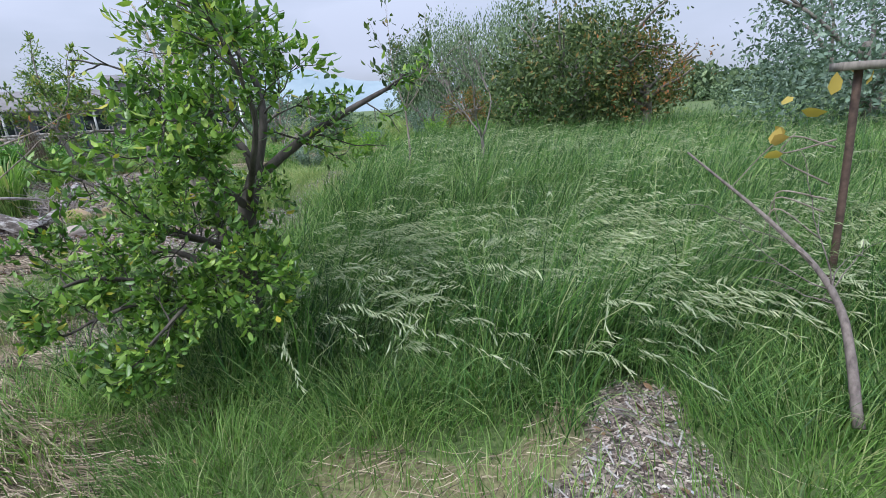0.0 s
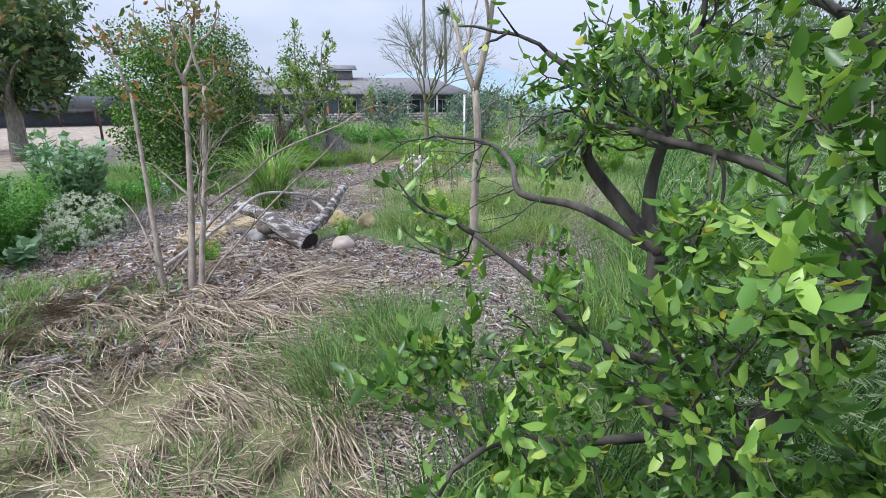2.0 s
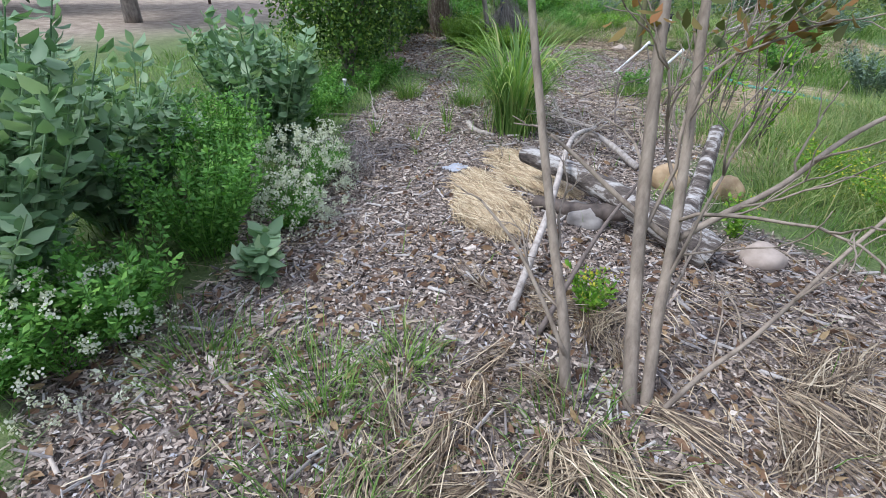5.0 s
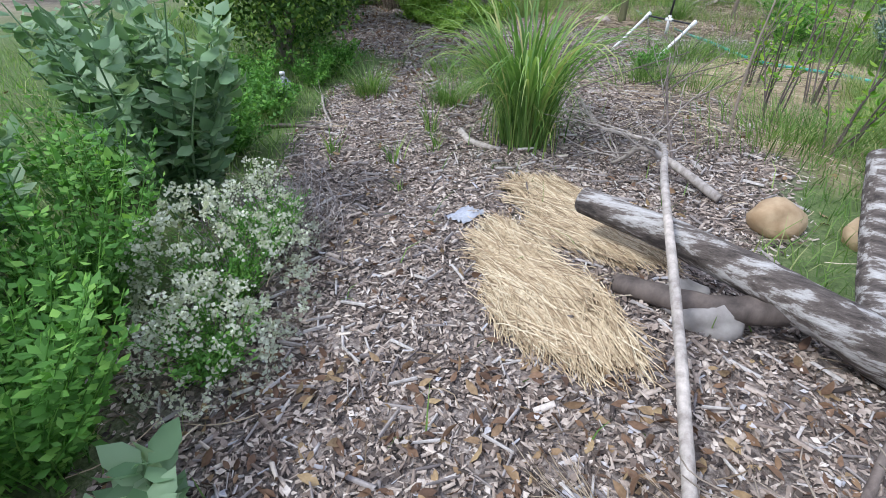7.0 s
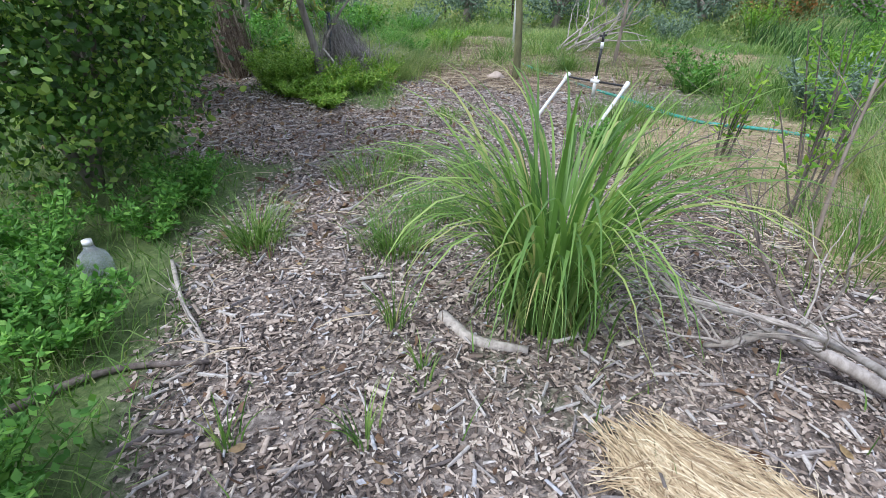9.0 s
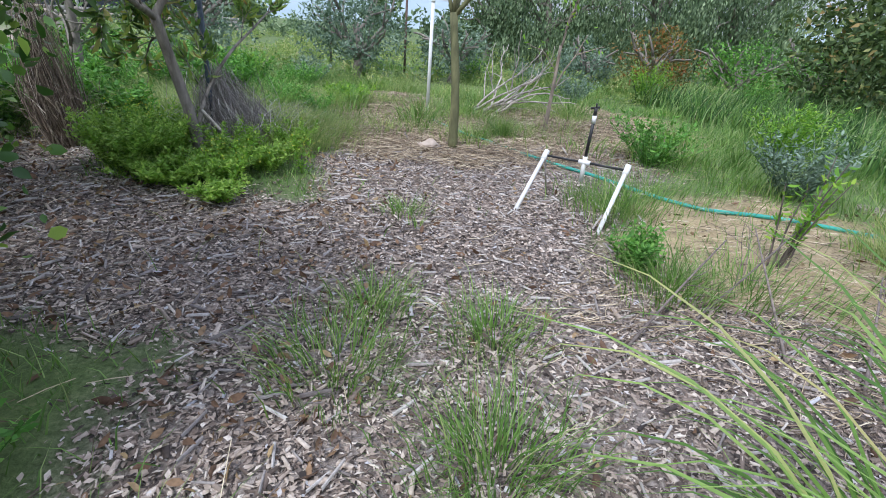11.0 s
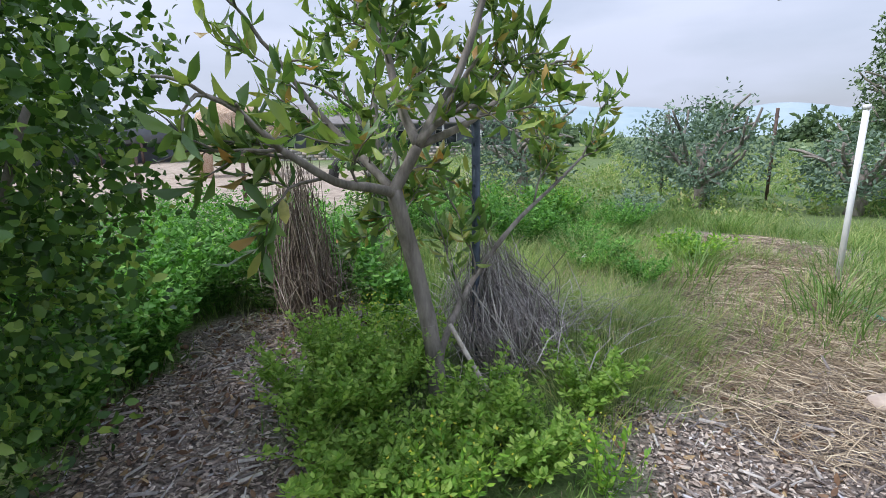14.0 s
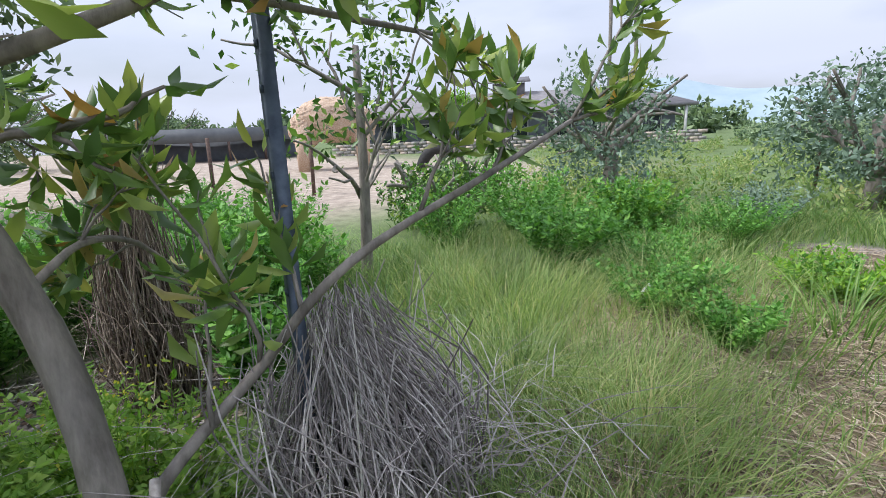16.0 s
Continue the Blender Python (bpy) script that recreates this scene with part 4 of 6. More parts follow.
stick("dead_branch", "bare forked branch over the tall grass", [(2.62, 2.95, 0.15), (2.68, 3.35, 0.62), (2.55, 3.75, 0.92), (2.15, 4.25, 1.35)], 0.026, 0.007, DARKSTICK, 7, 0.45)
stick("dead_branch", "fan of grey dead twigs beside the lemongrass", [(-5.6, 6.75, 0.05), (-5.75, 7.0, 0.3), (-5.85, 7.2, 0.55)], 0.012, 0.005, DARKSTICK, 8, 0.4)
stick("dead_branch", "reddish dead shoots in the dry grass", [(-5.35, 7.4, 0.0), (-5.38, 7.45, 0.5), (-5.36, 7.5, 0.95)], 0.012, 0.005, SHRUBBARK, 5, 0.4)
stick("leaning_shoot", "thin grey leaning shoot from the bare shrub", [(-4.95, 4.1, 0.0), (-4.9, 4.5, 0.35), (-4.82, 4.85, 0.62)], 0.014, 0.006, DARKSTICK, 2, 0.2)
for x0, y0, x1, y1 in ((-6.3, 8.5, -5.2, 9.3), (-6.0, 8.2, -5.6, 9.2), (-6.7, 8.3, -5.9, 9.0), (-5.8, 8.0, -5.3, 8.6)):
    stick("dead_stick", "thin dark bare shoot over the mulch", [(x0, y0, 0.02), ((x0 + x1) / 2, (y0 + y1) / 2, 0.18), (x1, y1, 0.32)], 0.008, 0.004, DARKSTICK, 3, 0.25, group="bare shoots")


# ---- ground cover ----
def mulch_at(x, y):
    return zone(x, y, MULCH_RUNS)


def dry_at(x, y):
    return zone(x, y, DRY_RUNS)


def patchy(x, y, f=1.3):
    return 0.5 + 0.5 * np.sin(f * x + 2.1 * np.sin(0.9 * f * y)) * np.sin(1.1 * f * y + 1.7 * np.sin(0.8 * f * x))


chips = Pile()
p = spots(400000, -12, 3, 1.5, 13.2, lambda x, y: mulch_at(x, y) * np.where(y < 8.6, 1.0, 0.6))
d = anyway(len(p), 0.75)
scatter(chips, CHIP, p + np.array([0, 0, 0.006]), d, np.cross((0, 0, 1.0), d) + 0.35 * anyway(len(p)), rng.uniform(0.013, 0.044, len(p)) * np.where(rng.uniform(0, 1, len(p)) < 0.08, 1.9, 1.0), rng.uniform(0.4, 1.3, len(p)))
stuff("wood_chips", chips, CHIPS, "grey-brown wood chip mulch covering the path", "mulch")
flakes = Pile()
p = spots(330000, -11.5, 2.2, 2.0, 11.5, lambda x, y: mulch_at(x, y))
d = anyway(len(p), 0.8)
scatter(flakes, SPRIG, p + np.array([0, 0, 0.012]), d, np.cross((0, 0, 1.0), d) + 0.5 * anyway(len(p)), rng.uniform(0.012, 0.040, len(p)), rng.uniform(0.6, 1.6, len(p)))
stuff("bark_flakes", flakes, CHIPS, "fine bark flakes among the wood chips", "mulch")
twigs = Pile()
p = spots(14000, -12, 3, 1.5, 13.2, lambda x, y: mulch_at(x, y))
d = anyway(len(p), 0.85)
scatter(twigs, CHIP, p + np.array([0, 0, 0.012]), d, np.cross((0, 0, 1.0), d), rng.uniform(0.05, 0.13, len(p)), rng.uniform(0.15, 0.4, len(p)))
stuff("twig_litter", twigs, REED, "scattered dry twigs and bark slivers on the mulch", "twigs")
fallen = Pile()
p = spots(60000, -12, 3, 1.5, 13.2, lambda x, y: 0.03 + mulch_at(x, y) * np.where((x < -7.9) & (y > 6.8), 0.5, np.where((x > -6.6) & (x < -3) & (y < 0.55 * x + 7.9), 1.0, 0.1)))
d = anyway(len(p), 0.6)
scatter(fallen, LEAF, p + np.array([0, 0, 0.014]), d, anyway(len(p), 0.4), rng.uniform(0.03, 0.075, len(p)), 1.1)
stuff("fallen_leaves", fallen, DEADLEAF, "brown fallen leaves on the ground", "leaves")


def strands(pile, p, length, thick, lift=0.03, heading=None, wave=0.6):
    """Dry stalks lying down."""
    n = len(p)
    a = rng.uniform(0, 6.28, n) if heading is None else heading
    length = np.broadcast_to(length, (n,))
    bend = rng.normal(0, wave, n)
    z0 = rng.uniform(0.002, lift, n)
    rows = []
    for k in range(5):
        s = k / 4 - 0.5
        an = a + bend * s
        c = p[:, :2] + (length * s)[:, None] * np.stack([np.cos(an), np.sin(an)], -1)
        z = land(c[:, 0], c[:, 1]) + z0 + 0.12 * length * (0.25 - s * s) * rng.uniform(0.2, 1, n) + 0.004
        w = (np.broadcast_to(thick, (n,)) * (1 - 0.5 * abs(s)) * 0.5)[:, None]
        o = np.stack([-np.sin(an), np.cos(an)], -1) * w
        rows += [np.c_[c - o, z], np.c_[c + o, z + 0.002]]
    v = np.stack(rows, 1)
    q = np.array([[2 * k, 2 * k + 1, 2 * k + 3, 2 * k + 2] for k in range(4)])
    pile.add(v.reshape(-1, 3), (q[None] + (np.arange(n) * 10)[:, None, None]).reshape(-1, 4))


dry = Pile()
p = spots(90000, -12, 3, 1.0, 17, lambda x, y: dry_at(x, y) * np.where(y > 9, 0.6, 0.8) + 0.03)
strands(dry, p, rng.uniform(0.08, 0.28, len(p)), 0.0036, 0.04, 0.6 * np.sin(1.7 * p[:, 0]) + 0.8 * np.sin(1.3 * p[:, 1]) + rng.normal(0.6, 0.7, len(p)))
p = spots(42000, -9.9, -4, 11.4, 17, lambda x, y: 0.06 + 0.94 * dry_at(x, y))
strands(dry, p, rng.uniform(0.08, 0.34, len(p)), rng.uniform(0.002, 0.0048, len(p)), 0.05, None, 0.9)
stuff("dry_grass", dry, STRAW, "flattened dry grass stalks on the ground", "dry grass")
hay = Pile()
for k in range(330):
    q = spots(60, -6.7, -5.1, 4.5, 6.4, lambda x, y: zone(x, y, HAY_RUNS))
    if not len(q):
        continue
    q = q[0]
    n = int(rng.integers(20, 60))
    head = -0.95 + 0.5 * math.sin(4 * q[0]) + rng.normal(0, 0.28)
    if k % 9 == 0:
        head += rng.normal(0, 1.0)
    along, across = rng.normal(0, 0.05, n), rng.normal(0, 0.028, n)
    at = np.c_[q[0] + along * math.cos(head) - across * math.sin(head), q[1] + along * math.sin(head) + across * math.cos(head), np.zeros(n)]
    strands(hay, at, rng.uniform(0.10, 0.26, n), rng.uniform(0.002, 0.0045, n), 0.055, head + rng.normal(0, 0.16, n), 0.35)
stuff("straw_mat", hay, HAY, "pale straw mat combed flat beside the log", "straw")
mound = Pile()
for cx, cy, rr, m in ((-4.75, 3.55, 0.3, 12), (-4.05, 3.6, 0.3, 10), (-4.4, 3.25, 0.4, 13), (-3.95, 4.5, 0.2, 6), (-3.5, 2.9, 0.45, 12), (-4.9, 4.15, 0.2, 5), (-3.0, 2.4, 0.5, 12), (-4.5, 2.6, 0.45, 11), (-2.6, 3.2, 0.3, 6), (-3.7, 4.0, 0.2, 5), (-2.4, 2.6, 0.4, 12), (-3.3, 3.4, 0.35, 10), (-1.9, 2.25, 0.4, 12), (-2.9, 1.9, 0.4, 8), (-1.4, 2.5, 0.3, 8)):
    for q in rng.normal(0, rr * 0.8, (m + 5, 2)) + (cx, cy):
        n = 40
        away = math.atan2(q[1] - 3.98, q[0] + 4.46) + rng.normal(0, 0.9)
        head, far = away + rng.normal(0, 0.24, n), rng.uniform(0.12, 0.40, n)
        root = q + rng.normal(0, 0.018, (n, 2))
        mid = root + 0.5 * far[:, None] * np.stack([np.cos(head), np.sin(head)], -1)
        strands(mound, np.c_[mid, np.zeros(n)], far, rng.uniform(0.0018, 0.0055, n), 0.07, head, 0.45)
stuff("cut_grass_heap", mound, STRAW, "heaps of cut dry grass under the bare shrub", "dry grass")

# short grass and weeds wherever there is neither mulch nor straw
grass = Pile()
p = spots(230000, -13, 4, 1.0, 18, lambda x, y: np.clip(1.0 - 1.1 * mulch_at(x, y) - 0.75 * dry_at(x, y) - 0.9 * smooth(-13, -15, x), 0.012, 1) * (0.35 + 0.65 * patchy(x, y)) * np.where(y > 11, 0.6, 1) * np.where((x > -1) & (y > 4), 0.2, 1))
n = len(p)
blades(grass, p, rng.uniform(0.07, 0.26, n) * (0.7 + 0.6 * patchy(p[:, 0], p[:, 1], 0.8)), rng.uniform(0.004, 0.008, n), rng.uniform(0.1, 0.6, n), rng.uniform(0.1, 0.8, n), 2)
stuff("meadow_grass", grass, GRASS, "patchy green grass between the paths", "grass")


def in_tall(x, y):
    edge = 3.12 + 0.4 * smooth(1.0, 2.0, x) + 0.2 * np.sin(3 * x)
    w = smooth(edge, edge + 0.5, y) * smooth(-1.6, -0.8, x + 0.10 * (y - 4)) * (1 - zone(x, y, MULCH_RUNS))
    return w


tall = Pile()
p1 = spots(46000, -2.0, 6, 3.0, 8, in_tall)
p2 = spots(30000, -2.5, 10, 8, 19, in_tall)
for p, lo, hi, wide in ((p1, 0.6, 1.15, 0.011), (p2, 0.6, 1.15, 0.018)):
    n = len(p)
    clumped = 0.62 + 0.5 * patchy(p[:, 0], p[:, 1], 2.6)
    blades(tall, p, rng.uniform(lo, hi, n) * clumped, rng.uniform(0.5, 1.4, n) * wide, rng.uniform(0.0, 0.22, n), rng.uniform(0.1, 0.8, n), 4,
           np.where(rng.uniform(0, 1, n) < 0.55, rng.normal(0.3, 0.7, n), rng.uniform(0, 6.28, n)), 0.7)
p = spots(12000, -2.1, 4, 2.7, 4.2, lambda x, y: 0.8 * smooth(2.75, 3.2, y) * (1 - mulch_at(x, y)) * (np.abs(x - 0.8) < 3.2))
n = len(p)
blades(tall, p, rng.uniform(0.2, 0.55, n), 0.008, rng.uniform(0.1, 0.4, n), rng.uniform(0.2, 0.8, n), 3)
stuff("tall_grass", tall, TALL, "tall green grass swaying over the slope", "grass")

# nodding panicles: thin stalks that bow with the wind, spikelets hanging from the last stretch
ears = Pile()
near_ears = spots(2200, -1.5, 4.5, 3.25, 5.6, lambda x, y: in_tall(x, y) * (0.25 + 0.75 * patchy(x, y, 2.6)))
far_ears = spots(2200, -1.8, 8, 5.6, 13, lambda x, y: in_tall(x, y) * 0.9)
for p, count, wide in ((near_ears, 15, 0.0032), (far_ears, 8, 0.005)):
    n = len(p)
    hgt = rng.uniform(0.45, 1.3, n) * (0.75 + 0.3 * patchy(p[:, 0], p[:, 1], 2.6))
    lean, bow = rng.uniform(0.05, 0.3, n), rng.uniform(0.35, 0.75, n)
    a = np.where(rng.uniform(0, 1, n) < 0.8, rng.normal(0.15, 0.55, n), rng.uniform(0, 6.28, n))
    out = np.stack([np.cos(a), np.sin(a), np.zeros(n)], -1)
    blades(ears, p, hgt, wide, lean, bow, 6, a, 0.75)
    for k in range(count):
        f = 1 - 0.30 * k / count
        at = p + out * (hgt * (lean * f + bow * f ** 2.4))[:, None] + np.array([0, 0, 1.0]) * (hgt * (f - 0.75 * bow * f ** 3))[:, None]
        d = unit(out * 0.9 + anyway(n) * 0.35 + np.array([0, 0, -0.35]))
        scatter(ears, SPRIG, at, d, anyway(n), rng.uniform(0.04, 0.085, n) * (1.25 - 0.4 * k / count), 0.30)
stuff("grass_seed_heads", ears, SEED, "nodding silvery seed heads above the tall grass", "grass")

# meadow behind: tufts of softer grass and feathery weeds
tufts, soft_tufts = Pile(), Pile()


def tuft(x, y, n, h, r, wide=0.006, bend=(0.2, 0.9), into=None):
    q = rng.normal(0, r, (n, 2)) + (x, y)
    p = np.c_[q, land(q[:, 0], q[:, 1])]
    blades(into or tufts, p, rng.uniform(0.5, 1, n) * h, wide, rng.uniform(0.05, 0.35, n), rng.uniform(*bend, n), 3, np.arctan2(q[:, 1] - y, q[:, 0] - x) + rng.normal(0, 0.5, n))


MEADOW = ((-9.1, 12.3, 1000, 0.40, 0.3), (-9.4, 12.9, 1000, 0.42, 0.3), (-9.9, 12.6, 900, 0.5, 0.3),                       (-9.0, 11.7, 700, 0.35, 0.2), (-10.6, 13.4, 1200, 0.6, 0.45), (-9.9, 14.6, 1000, 0.55, 0.5), (-11.5, 13.6, 900, 0.6, 0.5), (-9.0, 11.2, 250, 0.3, 0.12),)
for x, y in ((-4.1, 3.1), (-4.8, 2.9), (-3.4, 3.4), (-3.7, 2.5), (-5.1, 2.9), (-4.6, 3.7), (-3.2, 3.9), (-5.3, 3.2), (-2.9, 2.9), (-4.3, 2.3)):
    tuft(x, y, 130, 0.2, 0.14)
for x, y, n, h, r in ((-2.6, 4.2, 900, 0.4, 0.22), (-2.8, 3.7, 700, 0.35, 0.2), (-3.0, 4.4, 500, 0.3, 0.18), (-1.5, 5.9, 900, 0.55, 0.25), (-1.7, 5.3, 800, 0.5, 0.25), (-1.6, 6.9, 900, 0.6, 0.3),
                      (-5.0, 7.7, 350, 0.45, 0.3), (-5.7, 8.9, 220, 0.4, 0.22), (-4.6, 8.0, 500, 0.4, 0.3), (-8.3, 7.0, 260, 0.4, 0.07), (-7.5, 7.1, 260, 0.35, 0.08),
                      (-7.4, 7.6, 300, 0.35, 0.12), (-8.0, 8.1, 300, 0.3, 0.16), (-6.6, 13.3, 300, 0.45, 0.08), (-7.0, 13.0, 220, 0.35, 0.1), (-6.2, 8.9, 350, 0.35, 0.14),
                      (-6.05, 10.3, 420, 0.4, 0.2), (-5.5, 10.9, 260, 0.35, 0.3), 
                      (-5.5, 3.3, 220, 0.2, 0.12), (-6.0, 3.1, 260, 0.22, 0.15), (-5.3, 3.6, 140, 0.2, 0.08), (-4.9, 2.5, 300, 0.22, 0.3), (-3.9, 2.0, 500, 0.25, 0.35), (-2.2, 1.7, 500, 0.25, 0.35),
                      (-1.6, 2.6, 700, 0.35, 0.3), (0.2, 3.0, 800, 0.45, 0.3), (1.1, 2.15, 500, 0.3, 0.3), (2.4, 2.8, 800, 0.45, 0.35), (2.9, 3.5, 800, 0.5, 0.35), (-1.1, 3.0, 700, 0.45, 0.3), (0.7, 3.4, 700, 0.5, 0.3), (-0.5, 2.6, 600, 0.35, 0.3), (1.9, 2.2, 400, 0.3, 0.25), (-2.4, 2.3, 400, 0.3, 0.3), (-0.4, 2.2, 600, 0.3, 0.35), (-2.0, 2.7, 400, 0.3, 0.25), (-8.6, 5.9, 300, 0.3, 0.15), (-7.8, 9.9, 120, 0.2, 0.08), (-7.3, 8.4, 260, 0.28, 0.12), (-7.9, 8.6, 200, 0.25, 0.1)):
    tuft(x, y, n, h, r)
for x, y in spots(230, -14, 4, 11.5, 24, lambda x, y: np.clip(1 - 1.2 * mulch_at(x, y) - 0.6 * dry_at(x, y), 0.1, 1))[:, :2]:
    tuft(x, y, 90, rng.uniform(0.3, 0.65), rng.uniform(0.12, 0.3), 0.011)
for x, y in spots(90, -14, -2, 6.5, 14, lambda x, y: np.clip(1 - 1.3 * mulch_at(x, y) - 0.6 * dry_at(x, y), 0.05, 1) * ((x < -11.5) | ((x > -6.2) & (rng.uniform(0, 1, len(x)) < 0.5))))[:, :2]:
    tuft(x, y, 110, rng.uniform(0.25, 0.5), rng.uniform(0.1, 0.25), 0.008)
PALEGRASS = leafy("pale_meadow_grass", [(0, (0.17, 0.27, 0.09)), (0.5, (0.30, 0.41, 0.15)), (0.85, (0.44, 0.50, 0.24)), (1, (0.60, 0.54, 0.32))], 0.55, 0.4)
for x, y, n, h, r in MEADOW:
    tuft(x, y, n, h, r, 0.006, (0.2, 0.9), soft_tufts)
for x, y in spots(130, -4.4, -1.9, 6.3, 10, lambda x, y: np.clip(1 - 1.2 * mulch_at(x, y), 0.02, 1))[:, :2]:
    tuft(x, y, 90, rng.uniform(0.28, 0.55), rng.uniform(0.08, 0.2), 0.007, (0.3, 1.0), soft_tufts)
for x, y in spots(420, -13, -5, 11.6, 19, lambda x, y: np.clip(1 - 1.2 * mulch_at(x, y) - 0.45 * dry_at(x, y), 0.1, 1))[:, :2]:
    tuft(x, y, 60, rng.uniform(0.18, 0.42), rng.uniform(0.1, 0.3), 0.007, (0.2, 0.9), soft_tufts)
stuff("pale_grass_tufts", soft_tufts, PALEGRASS, "soft pale green meadow grass round the dead reeds", "grass")
stuff("grass_tufts", tufts, GRASS, "loose tufts of long green grass beside the path", "grass")


# lemongrass clump, with broad arching blades
def clump(name, label, x, y, n, height, wide, mat, r=0.1, bend=(0.4, 1.1), category="plant", group=""):
    ob = thing(name, label, category, on(x, y), group)
    w = Pile()
    q = rng.normal(0, r, (n, 2))
    p = np.c_[q, np.zeros(n)]
    blades(w, p, rng.uniform(0.55, 1, n) * height, rng.uniform(0.6, 1.2, n) * wide, rng.uniform(0.02, 0.4, n), rng.uniform(*bend, n), 6, np.arctan2(q[:, 1], q[:, 0]) + rng.normal(0, 0.5, n))
    part("tuft", w, mat, ob)
    return ob


LEMON = leafy("lemongrass_blades", [(0, (0.09, 0.19, 0.05)), (0.5, (0.20, 0.36, 0.095)), (0.9, (0.40, 0.55, 0.19)), (1, (0.55, 0.50, 0.26))], 0.42, 0.38)
lg = thing("lemongrass_clump", "large clump of arching bright green lemongrass", "plant", on(-6.66, 6.76))
shapes = []
for k in range(16):
    # each blade rises steeply, then curls over; the outer ones hang
    top, end = rng.uniform(72, 90), (rng.uniform(-88, -60) if k % 4 else rng.uniform(-40, 20))
    steps = 11
    u = np.linspace(0, 1, steps)
    lean = np.radians(top + (end - top) * u ** 2.3)
    x = np.concatenate([[0], np.cumsum(np.cos(lean[:-1]))]) / (steps - 1)
    z = np.concatenate([[0], np.cumsum(np.sin(lean[:-1]))]) / (steps - 1)
    half = rng.uniform(0.0045, 0.008) * np.minimum(1, (1 - u) * 2.2) + 0.0006
    keel = 0.5 * half
    v = np.concatenate([np.stack([x, -half, z + keel], -1), np.stack([x, 0 * x, z], -1), np.stack([x, half, z + keel], -1)])
    i = np.arange(steps - 1)
    f = np.concatenate([np.stack([i + o, i + 1 + o, i + 1 + o + steps, i + o + steps], -1) for o in (0, steps)])
    shapes.append(Pile().add(v, f).mesh("blade", LEMON))
for k in range(300):
    an = rng.uniform(0, 6.28)
    o = new("blade", shapes[k % 16])
    o.parent = lg
    o.matrix_basis = pose(0.17 * math.cos(an) * (q := math.sqrt(rng.uniform(0, 1))), 0.17 * math.sin(an) * q, -0.01, 0, 0, math.degrees(an) + rng.normal(0, 25)) @ Matrix.Scale(rng.uniform(0.75, 1.4), 4)
w = Pile()
q = rng.normal(0, 0.1, (420, 2))
blades(w, np.c_[q, np.zeros(420)], rng.uniform(0.4, 0.9, 420), 0.009, rng.uniform(0.0, 0.15, 420), rng.uniform(0.2, 0.6, 420), 7, None, 1.4)
tagged(part("undergrowth", w, LEMON, lg), kind="stuff")
for x, y, n, h in ((-7.3, 6.5, 26, 0.36), (-7.66, 5.78, 20, 0.24), (-7.23, 5.9, 22, 0.22), (-7.12, 6.3, 14, 0.2), (-7.1, 6.2, 9, 0.14), (-6.95, 5.6, 10, 0.12), (-6.6, 13.25, 60, 0.5), (-7.7, 9.6, 12, 0.2)):
    clump("grass_sprout", "small bright green grass sprout in the mulch", x, y, n, h, 0.008, LEMON, 0.02, (0.1, 0.5), "grass", "sprouts in the mulch")


# ---- leafy plants ----
for x, y, n, h, r in ((-7.72, 4.78, 34, 1.1, 0.45), (-8.4, 4.9, 30, 1.0, 0.4), (-7.35, 2.9, 60, 1.3, 0.7), (-7.9, 3.75, 34, 0.8, 0.5), (-6.95, 2.75, 50, 1.15, 0.6), (-7.6, 3.4, 50, 1.0, 0.6), (-6.35, 3.62, 4, 0.26, 0.1)):
    stems_bush("broad_leaved_plant", "blue-green broad-leaved plant with rounded leaves", x, y, n, h, r, BLUELEAF, 34, 0.10, "plant", width=1.5)
FRESH = leafy("fresh_weed_leaves", [(0, (0.18, 0.33, 0.06)), (0.6, (0.33, 0.52, 0.11)), (1, (0.52, 0.67, 0.19))], 0.55, 0.45)
